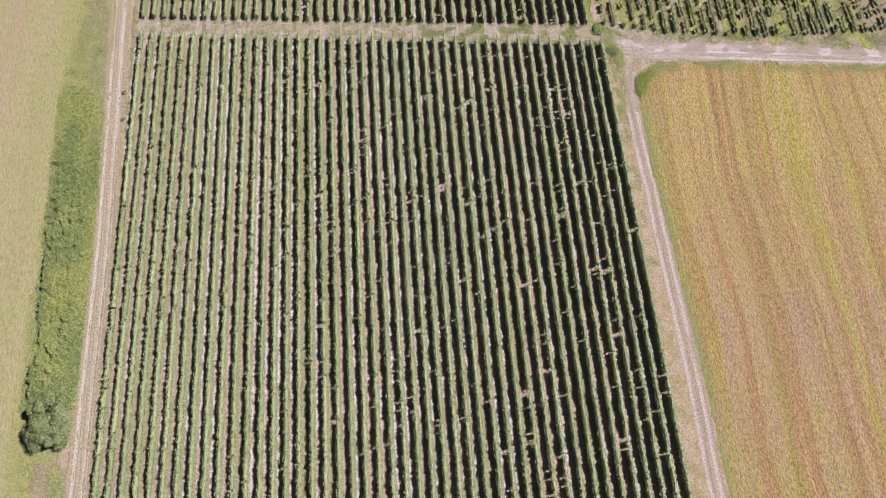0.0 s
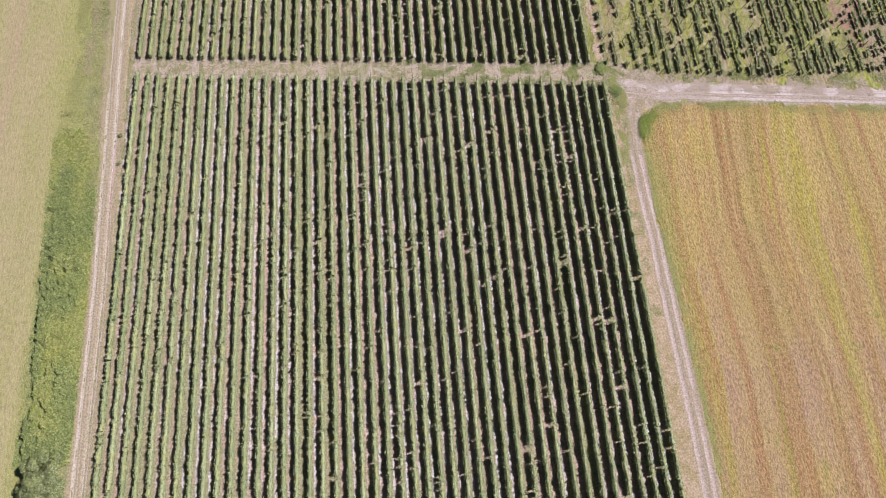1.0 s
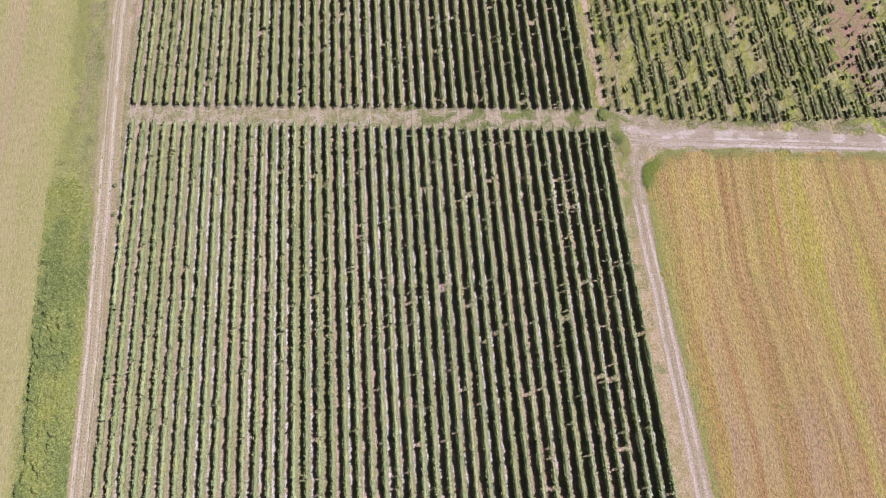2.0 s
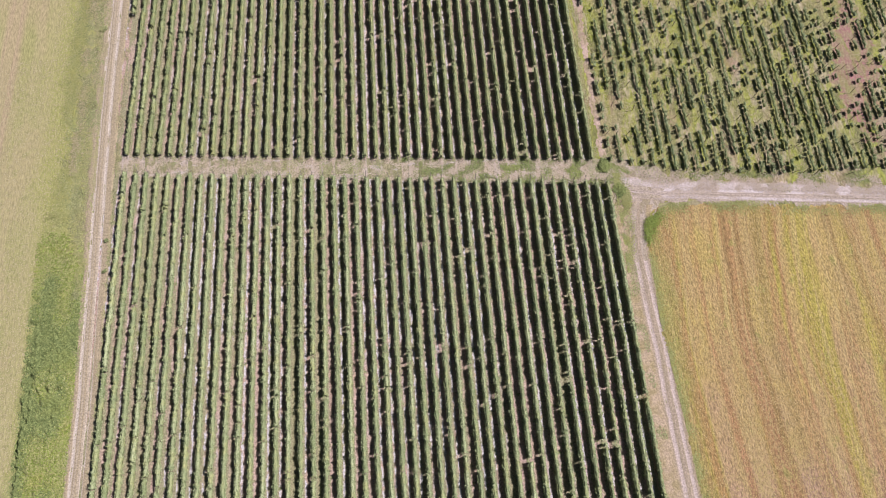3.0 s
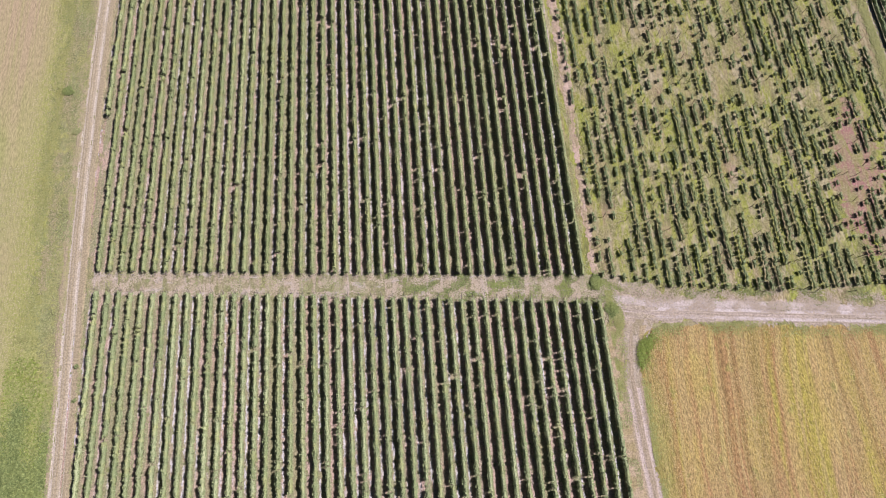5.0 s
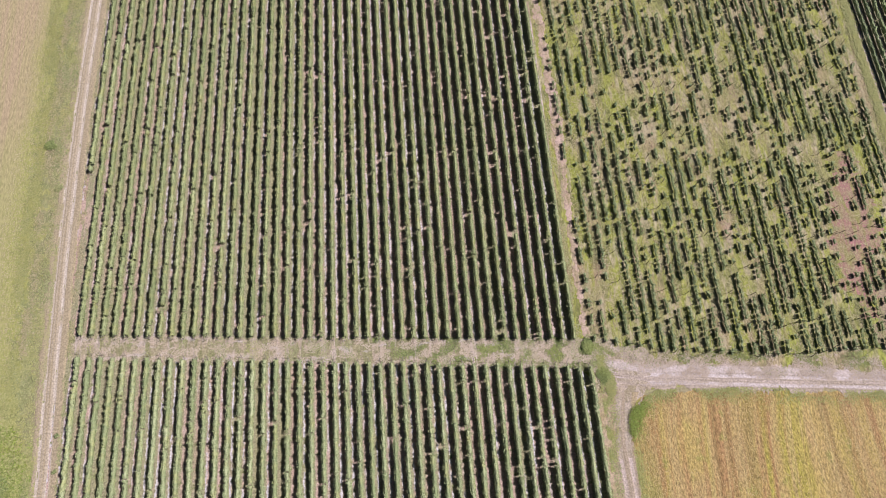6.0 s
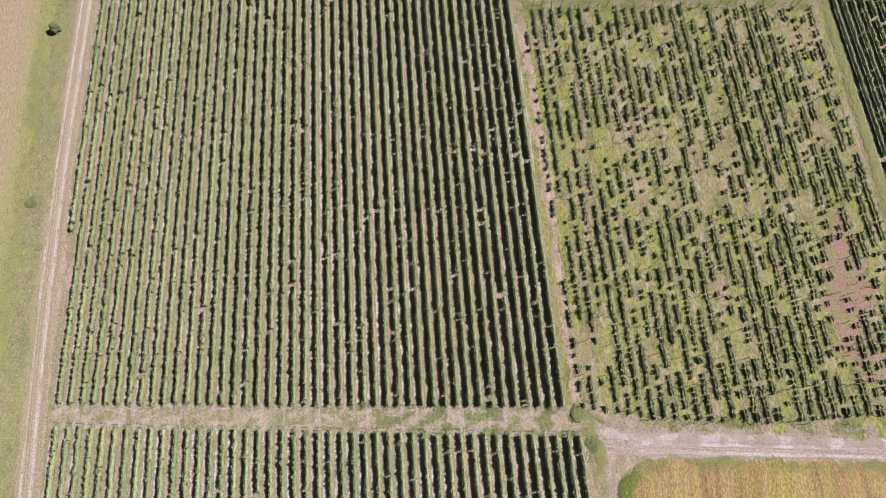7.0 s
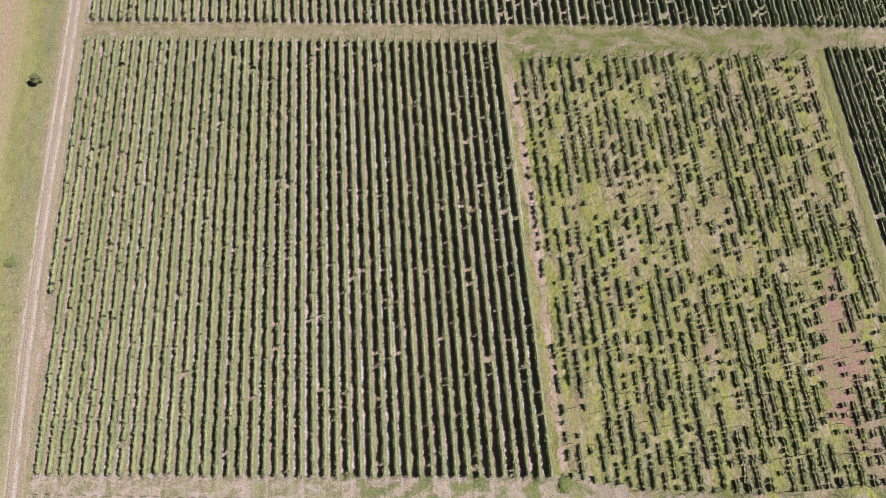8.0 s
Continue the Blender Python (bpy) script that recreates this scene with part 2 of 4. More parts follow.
# the weedy side: bright yellow-green rim, then grey-green weeds, then worn straw beside the track
side = m.math("SUBTRACT", 1.0, m.math("MULTIPLY", soil, 0.3))
base = m.mix(m.times(m.span(wild, -14.5, -8.5), side, m.math("ADD", 0.45, m.math("MULTIPLY", m.span(m.noise(0.5, 5.0, rough=0.65), 0.3, 0.55), 0.55))), base, tone(194, 194, 112))
base = m.mix(m.times(m.span(wild, -7.0, -5.4), m.span(m.noise(0.3, 4.0), 0.3, 0.55)), base, tone(184, 180, 130))
base = m.mix(m.times(m.span(wild, -5.6, -3.6), 0.7), base, tone(182, 174, 124))
base = m.mix(m.times(m.span(wild, -11.0, -7.5), m.span(m.noise(0.55, 4.0), 0.46, 0.6), 0.85), base, tone(158, 162, 108))
base = m.mix(m.times(m.span(wild, -11.0, -7.5), m.span(m.noise(0.75, 4.0, m.mapped(1.0, 0.7)), 0.54, 0.64), 0.7), base, tone(208, 204, 124))
base = m.mix(m.times(m.span(m.math("ADD", off, m.math("MULTIPLY", m.noise(0.6, 4.0), 1.6)), -2.6, -1.2), 0.8), base, tone(194, 178, 142))
base, g = grain(m, base, 1.0, 2.2, 0.76, 1.22, m.mapped(1.2, 0.4))
M_MEADOW = m.done(base, g, 0.7, 0.14)


def track(name, ruts, width, middle, worn, pale, margin, side, thin=1.0):
    """A dirt track: pale ruts at the given distances from its middle line, streaks along it, and edges that fray into the margin."""
    m = Nodes(name)
    x, y, z = m.xyz()
    off, run = m.attr("off"), m.attr("run")
    sway = m.math("MULTIPLY", m.math("SUBTRACT", m.noise(1.0, 3.0, m.joint(0.0, m.math("MULTIPLY", run, 0.12))), 0.5), 0.5)
    o = m.math("ADD", off, sway)
    lines = m.noise(1.0, 4.0, m.joint(m.math("MULTIPLY", o, 2.6), m.math("MULTIPLY", run, 0.05)), rough=0.6)
    frayed = m.math("MULTIPLY", m.math("SUBTRACT", m.noise(0.9, 5.0, rough=0.65), 0.5), 2.4)
    col = m.mix(m.span(m.noise(0.45, 4.0), 0.36, 0.64), margin, side)
    on = m.band(m.math("ADD", o, m.math("MULTIPLY", frayed, 0.55)), 0.0, width, 0.6)
    col = m.mix(on, col, m.mix(m.span(lines, 0.36, 0.62), middle, worn))
    for at, half, strength in ruts:
        rut = m.band(m.math("ADD", o, m.math("MULTIPLY", frayed, 0.08)), at, half * 0.45, half * 0.75)
        patch = m.span(m.noise(1.0, 4.0, m.joint(at * 3.0, m.math("MULTIPLY", run, 0.22))), 0.22, 0.5)
        col = m.mix(m.times(rut, patch, m.span(lines, 0.1, 0.36), strength), col, pale)
    col = m.mix(m.times(m.span(m.noise(0.7, 4.0), 0.56, 0.7), 0.5 * thin), col, side)
    col, g = grain(m, col, 1.0, 3.2, 0.64, 1.3)
    return m.done(col, g, 0.6, 0.1)


M_TRACK = track("dirt_track_west", [(-1.0, 0.36, 1.0), (0.9, 0.38, 1.0), (-0.3, 0.2, 0.3), (0.35, 0.2, 0.35)], 1.95,
                tone(200, 181, 146), tone(212, 193, 157), tone(242, 225, 202), tone(200, 185, 140), tone(212, 192, 153))
M_SOUTH = track("dirt_track_south", [(-0.85, 0.42, 1.0), (0.85, 0.4, 1.0)], 1.25,
                tone(192, 174, 144), tone(212, 190, 164), tone(234, 213, 197), tone(222, 197, 163), tone(198, 178, 132), 0.9)
M_EAST = track("dirt_track_east", [(0.75, 0.4, 1.0), (-0.8, 0.36, 0.9), (1.9, 0.8, 0.7)], 1.3,
               tone(194, 176, 150), tone(230, 210, 194), tone(246, 230, 220), tone(232, 210, 192), tone(196, 178, 142), 1.1)

M_VINE = leafy("vine_leaves", tone(146, 159, 106), tone(203, 210, 158), tone(194, 197, 134), 0.45, through_light=0.06)
M_VINE_UP = leafy("vine_leaves_upper", tone(139, 151, 98), tone(199, 205, 148), tone(189, 190, 125), 0.45, through_light=0.06)
M_VINE_OLD = leafy("vine_leaves_weak", tone(140, 157, 104), tone(202, 213, 158), tone(186, 199, 128), 0.12, through_light=0.1)
M_WEED = leafy("tall_weeds", tone(152, 160, 104), tone(212, 210, 152), tone(206, 199, 132), 0.1)
M_HEDGE = leafy("bramble_leaves", tone(122, 138, 82), tone(190, 200, 124), tone(178, 187, 106), 0.15)
M_BUSH = leafy("bush_leaves", tone(112, 126, 78), tone(203, 209, 147), tone(174, 184, 116), 0.3)
M_FRESH = leafy("fresh_grass", tone(156, 160, 90), tone(206, 204, 136), tone(190, 188, 108), 0.4)
M_BRIGHT = leafy("bright_weeds", tone(176, 179, 110), tone(212, 208, 140), tone(200, 196, 120), 0.3)
M_LUSH = leafy("lush_grass", tone(136, 158, 70), tone(188, 200, 104), tone(172, 186, 84), 0.4)
M_STRAW = leafy("dry_stalks", tone(206, 178, 116), tone(236, 210, 156), tone(222, 204, 132), 0.1, 0.8, 0.15)
M_HAY = leafy("dry_meadow_grass", tone(192, 178, 132), tone(230, 215, 174), tone(208, 200, 146), 0.1, 0.8, 0.15)
M_BLEACHED = leafy("bleached_straw", tone(212, 190, 162), tone(240, 223, 203), tone(226, 208, 182), 0.2, 0.8, 0.15)
M_BARK = wooden("bark", tone(96, 80, 62), tone(134, 116, 92))
M_POST = wooden("grey_weathered_wood", tone(160, 148, 132), tone(214, 202, 186))
M_POST_DARK = wooden("dark_weathered_wood", tone(74, 64, 54), tone(112, 98, 84))


# ---- mesh helpers ----
def raw_mesh(name, verts, quads, materials, slots=None):
    """A mesh from numpy arrays of corners and four-cornered faces."""
    me = bpy.data.meshes.new(name)
    me.vertices.add(len(verts))
    me.vertices.foreach_set("co", np.asarray(verts, np.float32).ravel())
    me.loops.add(4 * len(quads))
    me.loops.foreach_set("vertex_index", np.asarray(quads, np.int32).ravel())
    me.polygons.add(len(quads))
    me.polygons.foreach_set("loop_start", np.arange(0, 4 * len(quads), 4, dtype=np.int32))
    for mat in materials:
        me.materials.append(mat)
    if slots is not None:
        me.polygons.foreach_set("material_index", np.asarray(slots, np.int32))
    me.update(calc_edges=True)
    return me


def leaves(rng, centre, size, flat=0.5, long=1.0, out=None):
    """Folded diamond leaves round the given centres. flat: 0 any way up, 1 lying flat. out: the way that they face."""
    n = len(centre)
    nor = rng.normal(size=(n, 3)) * (1 - flat)
    nor[:, 2] = np.abs(nor[:, 2]) + flat
    if out is not None:
        nor = nor * 0.6 + out * 1.2
    nor /= np.linalg.norm(nor, axis=1)[:, None]
    a = np.cross(nor, rng.normal(size=(n, 3)))
    a /= np.linalg.norm(a, axis=1)[:, None] + 1e-9
    b = np.cross(nor, a)
    s = np.broadcast_to(np.asarray(size, float), n)[:, None] * rng.uniform(0.7, 1.35, (n, 1))
    fold = nor * s * rng.uniform(-0.25, 0.15, (n, 1))
    v = np.stack([centre - a * s * long, centre - b * s * 0.62 + fold, centre + a * s * long, centre + b * s * 0.62 + fold], 1).reshape(-1, 3)
    return v, np.arange(4 * n).reshape(-1, 4)


def tufts(rng, foot, height, size, long=1.7, flat=0.86):
    """Bent-over grass and leaves in a loose layer above their feet."""
    c = foot + np.array([0, 0, 1.0]) * (np.broadcast_to(np.asarray(height, float), len(foot)) * rng.uniform(0.25, 1.0, len(foot)))[:, None]
    return leaves(rng, c, size, flat, long)


def joined(parts):
    """Several (verts, quads, slot) as one."""
    vs, qs, ss, at = [], [], [], 0
    for v, q, s in parts:
        vs.append(v)
        qs.append(q + at)
        ss.append(np.full(len(q), s))
        at += len(v)
    return np.concatenate(vs), np.concatenate(qs), np.concatenate(ss)


def part(name, me, parent, label=""):
    """One mesh as a part under a thing or a part."""
    ob = new(name, me)
    ob.parent = parent
    if label:
        ob["label"] = label
    return ob


def wave(x, seed, scale):
    """A smooth wander of about -1 to 1."""
    rng = np.random.default_rng(seed)
    p = rng.uniform(0, 6.28, 5)
    f = np.array([1.0, 1.9, 3.7, 7.1, 13.3]) / scale
    a = np.array([0.45, 0.3, 0.2, 0.12, 0.08])
    return (np.sin(np.asarray(x)[..., None] * f * 6.28 + p) * a).sum(-1)


def sheet(name, along, first, second, mat, z=0.02, ragged=0.35, seed=1, axis="y", label="", category="", step=0.4, columns=8, profile=None, middle=None):
    """A piece of ground between two edges given at places along it, with uneven edges. profile: height over the width 0..1,
    or, with a middle line of (along, across), over the distance from it, which the surface then carries as "off" beside "run"."""
    s = np.arange(along[0], along[-1] + step, step)
    rng = np.random.default_rng(seed)
    e0 = np.interp(s, along, first) + wave(s, seed, 9.0) * ragged + rng.normal(size=len(s)) * ragged * 0.3
    e1 = np.interp(s, along, second) + wave(s, seed + 50, 9.0) * ragged + rng.normal(size=len(s)) * ragged * 0.3
    k = np.linspace(0, 1, columns + 1)
    across = e0[:, None] + (e1 - e0)[:, None] * k
    run = np.broadcast_to(s[:, None], across.shape)
    height = np.full(across.shape, float(z))
    if middle:
        off = across - np.interp(s, *zip(*middle))[:, None]
        if profile:
            height = height + profile(off) + wave(run + across * 0.7, seed + 9, 6.0) * 0.012
    height[:, 0] = height[:, -1] = 0.004
    height[0, :] = height[-1, :] = 0.004
    grid = np.stack([across, run, height] if axis == "y" else [run, across, height], -1)
    n, c = len(s), columns + 1
    i = np.arange(n - 1)[:, None] * c + np.arange(columns)[None, :]
    q = np.stack([i, i + 1, i + c + 1, i + c], -1).reshape(-1, 4)
    if axis != "y":
        q = q[:, ::-1]
    me = raw_mesh(name, grid.reshape(-1, 3), q, [mat])
    if middle:
        for word, values in (("off", off), ("run", run)):
            me.attributes.new(word, "FLOAT", "POINT").data.foreach_set("value", np.ascontiguousarray(values, np.float32).ravel())
    return tagged(new(name, me), label, category, kind="structure")


# ---- ground, roads and plots ----
def ground():
    n = 80
    k = np.linspace(-1, 1, n + 1)
    k = np.sign(k) * np.abs(k) ** 2.2 * 2500
    x, y = np.meshgrid(k, k + 90)
    far = np.maximum(np.hypot(x, y - 90) - 400, 0)
    z = np.sin(x / 310.0) * np.cos(y / 270.0) * far * 0.012
    i = np.arange(n)[:, None] * (n + 1) + np.arange(n)[None, :]
    q = np.stack([i, i + 1, i + n + 2, i + n + 1], -1).reshape(-1, 4)
    ob = new("ground", raw_mesh("ground", np.stack([x, y, z], -1).reshape(-1, 3), q, [M_GROUND]))
    tagged(ob, "flat farmland of sunlit yellow-green meadow grass", "ground", kind="structure")


ground()
# field edges: the crossing grass path runs slightly askew to the rows
def low_top(x):
    return 85.0 - 0.0889 * (x + 8.6)


def up_bottom(x):
    return 90.2 - 0.08 * (x + 9.4)


def up_top(x):
    return 184.7 - 0.0855 * (x + 9.4)


def far_bottom(x):
    return 189.6 - 0.0792 * (x + 9.4)


Y0, Y1 = -30.0, 235.0
# middle lines of the three tracks
WEST = [(Y0, -59.0), (10, -59.1), (42, -59.1), (58, -59.6), (78, -60.2), (90, -60.7), (110, -61.15), (137, -61.3), (152, -61.1), (169, -60.6), (185, -60.2), (235, -59.9)]
SOUTH = [(Y0, 47.0), (-8, 46.4), (13, 46.4), (26, 46.05), (37, 45.7), (47, 45.6), (57, 45.1), (67, 45.0), (72, 45.7), (76, 46.6)]
EAST = [(44, 79.4), (51, 78.0), (61, 77.2), (72, 76.0), (77, 75.6), (88, 74.6), (95, 73.9), (165, 67.5)]
CROP_EDGE = [(Y0, 48.9), (-8, 48.5), (13, 48.2), (21, 47.9), (34, 47.5), (42, 47.1), (52, 46.5), (61, 46.7), (68, 46.7), (71.5, 47.1), (73.6, 48.2), (74.8, 49.4)]


def along(edge, y):
    """Where a line of (place, across) runs."""
    return np.interp(y, *zip(*edge))


def ruts(*at):
    """Wheel ruts worn a few centimetres deep."""
    return lambda off: 0.04 - sum(0.07 * np.exp(-((off - a) / 0.35) ** 2) for a in at)


sheet("meadow", [p[0] for p in WEST], [-150] * len(WEST), [p[1] - 2.1 for p in WEST], M_MEADOW, 0.012, 0.3, 3, label="pale mown meadow with a weedy verge and bare soil", category="meadow", columns=40, middle=WEST)
sheet("plot_lower", [-59.5, 41.5], [Y0, Y0], [low_top(-59.5) + 1.6, low_top(41.5) + 1.6], M_LOW, 0.018, 0.2, 6, "x", "lower vineyard floor of tan soil and mown grass lanes", "soil", 0.5, 6)
sheet("plot_upper", [-59.5, 38.9], [up_bottom(-59.5) - 1.6, up_bottom(38.9) - 1.6], [up_top(-59.5) + 1.5, up_top(38.9) + 1.5], M_UP, 0.018, 0.2, 7, "x", "upper vineyard floor of tan soil and mown grass lanes", "soil", 0.5, 6)
sheet("plot_far", [-59.5, 165], [far_bottom(-59.5) - 1.0, far_bottom(165) - 1.0], [235, 235], M_FAR, 0.018, 0.2, 8, "x", "far vineyard floor of tan soil and grass lanes", "soil", 0.5, 4)
sheet("plot_sparse", [76, 120, 180], [38.6, 38.6, 38.4], [112.0, 112.0, 112.0], M_SPARSE, 0.016, 0.4, 9, label="weedy neglected vineyard floor with dry grass", category="soil")
sheet("red_patch", [86, 93, 102, 112, 122], [96, 93.5, 92.5, 95, 99.5], [98, 101.5, 104, 104.5, 102], M_RED, 0.03, 2.0, 22, label="reddish bare soil patch in the neglected vineyard", category="soil")
sheet("straw_patch", [77.5, 82, 88, 94], [98, 96, 97.5, 101], [113, 113, 112, 108], M_EDGE, 0.034, 1.6, 26, label="pale trampled straw at the end of the neglected rows", category="straw")
sheet("plot_east", [78, 180], [112.6, 112.2], [165, 165], M_FAR, 0.014, 0.3, 10, label="neighbouring vineyard floor of shaded soil", category="soil")
sheet("crossing_path", [-58, -9, 20, 42, 46], [89.2 - 0.0, 85.2, 82.5, 80.0, 79.5], [94.2, 90.1, 87.8, 86.3, 85.5], M_LANE, 0.032, 0.35, 11, "x", "worn grass path crossing between two vineyard blocks", "path")
sheet("far_path", [-58, -9, 42, 120, 165], [189.4, 185.2, 176.5, 171, 168], [193, 189.2, 185.2, 178.6, 175], M_CROSS, 0.03, 0.35, 12, "x", "grassy headland path at the far end of the rows", "path")
sheet("bare_strip", [84, 100, 120, 135, 150, 180], [40.4, 40.4, 40.5, 40.2, 40.0, 39.6], [41.6, 41.5, 41.9, 42.6, 41.9, 40.9], M_STRIP, 0.04, 0.45, 13, label="bare pinkish soil strip between two vineyards", category="soil")
sheet("green_strip", [100, 126, 137, 165, 174], [111.0, 110.9, 110.8, 111.2, 111.4], [113.2, 113.1, 112.9, 112.9, 112.8], M_VERGE, 0.04, 0.35, 14, label="green grass strip between two vineyards", category="verge")


sheet("bare_patch", [3, 5, 8, 10], [-62.0, -63.6, -63.2, -61.5], [-60.4, -60.4, -60.4, -60.6], M_STRIP, 0.036, 0.4, 23, label="bare pinkish soil beside the track and bush", category="soil")
sheet("dry_patch", [-4, 0, 3, 5], [-66.5, -67.5, -67.2, -66.0], [-64.5, -63.6, -63.8, -65.0], M_EDGE, 0.038, 0.6, 24, label="patch of dry yellow-brown weeds on the verge", category="verge")
sheet("road_west", [p[0] for p in WEST], [p[1] - 2.4 for p in WEST], [p[1] + 2.6 for p in WEST], M_TRACK, 0.03, 0.25, 15, label="pale pinkish dirt farm track with wheel ruts", category="dirt track", columns=24, profile=ruts(-1.0, 0.9), middle=WEST)
sheet("road_south", [p[0] for p in SOUTH], [40.6] * len(SOUTH), [along(CROP_EDGE, p[0]) + 0.3 for p in SOUTH], M_SOUTH, 0.034, 0.2, 16, label="dirt farm track with two pale wheel ruts beside dry grass", category="dirt track", columns=36, profile=ruts(-0.85, 0.85), middle=SOUTH)
sheet("road_east", [p[0] for p in EAST], [76.0] + [p[1] - 1.9 for p in EAST[1:]], [83.0, 81.6, 80.6, 79.2, 78.6, 77.0, 76.0, 70.0], M_EAST, 0.05, 0.9, 17, "x", "trampled pale dry track beside the crop field", "dirt track", columns=26, profile=ruts(0.75, -0.8), middle=EAST)
sheet("junction", [64, 70, 76, 81, 84], [42.6, 42.8, 43.6, 44.5, 45], [47.3, 48.0, 51.0, 54.0, 52], M_JUNCTION, 0.062, 0.35, 18, label="bare trampled junction of the farm tracks", category="dirt track")
sheet("ripe_field", [48.6, 49.6, 53, 68.5, 99, 200], [Y0] * 6, [73.4, 74.7, 75.2, 74.6, 71.8, 62], M_CROP, 0.07, 0.3, 19, "x", "ripe golden crop field with green and reddish streaks", "crop field", columns=40)
sheet("crop_margin", [p[0] for p in CROP_EDGE], [p[1] for p in CROP_EDGE], [max(49.0, p[1] + 0.8) for p in CROP_EDGE], M_CROP, 0.078, 0.4, 20, label="green grassy margin of the crop field", category="crop field", columns=6)


# ---- vines ----
def stake(name, height, radius, mat):
    """A round wooden stake with a bevelled top and a slight bend."""
    bm = bmesh.new()
    rings = [(-0.3, 1.05, 0.0), (0.0, 1.0, 0.0), (height * 0.5, 0.95, 0.02), (height - 0.03, 0.9, 0.01), (height, 0.6, 0.01)]
    last = None
    for z, r, off in rings:
        ring = [bm.verts.new((off + radius * r * math.cos(a), radius * r * math.sin(a), z)) for a in (i * math.tau / 6 for i in range(6))]
        if last:
            for i in range(6):
                bm.faces.new((last[i], last[(i + 1) % 6], ring[(i + 1) % 6], ring[i]))
        last = ring
    bm.faces.new(last)
    me = bpy.data.meshes.new(name)
    bm.to_mesh(me)
    bm.free()
    me.materials.append(mat)
    return me


POST = stake("post", 1.6, 0.05, M_POST)
STRUT = stake("strut", 1.35, 0.05, M_POST)
DARK_POST = stake("dark_post", 2.0, 0.055, M_POST_DARK)


def hedge(rng, length, alive, half=0.34, low=0.3, high=1.72, density=64, leaf=0.125, core=0.9):
    """Trunks, a ragged core and leaves of a trained row along y from 0 to length. alive: fullness along it."""
    step = 0.42
    s = np.arange(0, length + step, step)
    full = alive(s)
    plant = np.cos(s * math.tau / 1.1 + 1.5 * wave(s, int(rng.integers(1e6)), 6.0))
    tops = high * (0.88 + 0.055 * rng.normal(size=len(s)) + 0.05 * plant + 0.13 * wave(s, int(rng.integers(1e6)), 4.0)) * np.clip(full, 0.35, 1) ** 0.5
    wide = half * (0.92 + 0.1 * rng.normal(size=len(s)) + 0.08 * plant + 0.22 * wave(s, int(rng.integers(1e6)), 5.0))
    sway = 0.06 * wave(s, int(rng.integers(1e6)), 7.0)
    shape = np.array([(-0.75, 0.0), (-0.95, 0.35), (-0.7, 0.8), (0.0, 0.95), (0.7, 0.8), (0.95, 0.35), (0.75, 0.0)])
    ring = np.zeros((len(s), 7, 3))
    ring[..., 0] = sway[:, None] + wide[:, None] * shape[:, 0] * core + rng.normal(size=(len(s), 7)) * 0.03
    ring[..., 1] = s[:, None] + rng.normal(size=(len(s), 7)) * 0.05
    ring[..., 2] = low + (tops - low)[:, None] * shape[:, 1] * 0.95 + rng.normal(size=(len(s), 7)) * 0.04
    i = np.arange(len(s) - 1)[:, None] * 7 + np.arange(7)[None, :]
    q = np.stack([i, i // 7 * 7 + (i + 1) % 7, i // 7 * 7 + (i + 1) % 7 + 7, i + 7], -1)
    q = q[(full[:-1] > 0.4) & (full[1:] > 0.4) & (rng.uniform(size=len(s) - 1) > 0.03)].reshape(-1, 4)
    bits = [(ring.reshape(-1, 3), q, 0)]
    n = int(length * density)
    y = rng.uniform(0, length, n)
    y = y[rng.uniform(size=n) < np.interp(y, s, np.clip(full * (0.84 + 0.26 * plant), 0, 1))]
    n = len(y)
    k = rng.uniform(-1, 1, n)
    up = np.sqrt(np.clip(1 - k ** 2, 0, 1)) * rng.uniform(0.7, 1.05, n)
    up = np.where(rng.uniform(size=n) < 0.4, rng.uniform(0, 0.9, n), up)
    k = np.where(up < 0.7, np.sign(k) * rng.uniform(0.8, 1.1, n), k)
    c = np.stack([np.interp(y, s, sway) + k * np.interp(y, s, wide) * 1.05, y, low + up * (np.interp(y, s, tops) - low) * 1.02], 1)
    c += rng.normal(size=c.shape) * 0.05
    v, f = leaves(rng, c, leaf, 0.55, 1.25)
    bits.append((v, f, 0))
    ty = np.arange(0.4, length, 1.1)
    ty = ty[np.interp(ty, s, full) > 0.4]
    if len(ty):
        foot = np.stack([np.interp(ty, s, sway), ty, np.zeros(len(ty))], 1)
        corner = np.array([(-1, -1), (1, -1), (1, 1), (-1, 1)]) * 0.035
        tv = np.zeros((len(ty), 8, 3))
        tv[:, :4, :2] = foot[:, None, :2] + corner
        tv[:, 4:, :2] = foot[:, None, :2] + corner * 0.7 + rng.normal(size=(len(ty), 1, 2)) * 0.04
        tv[:, 4:, 2] = low + 0.25
        face = np.array([(0, 1, 5, 4), (1, 2, 6, 5), (2, 3, 7, 6), (3, 0, 4, 7)])
        bits.append((tv.reshape(-1, 3), (np.arange(len(ty))[:, None, None] * 8 + face).reshape(-1, 4), 1))
    return joined(bits)


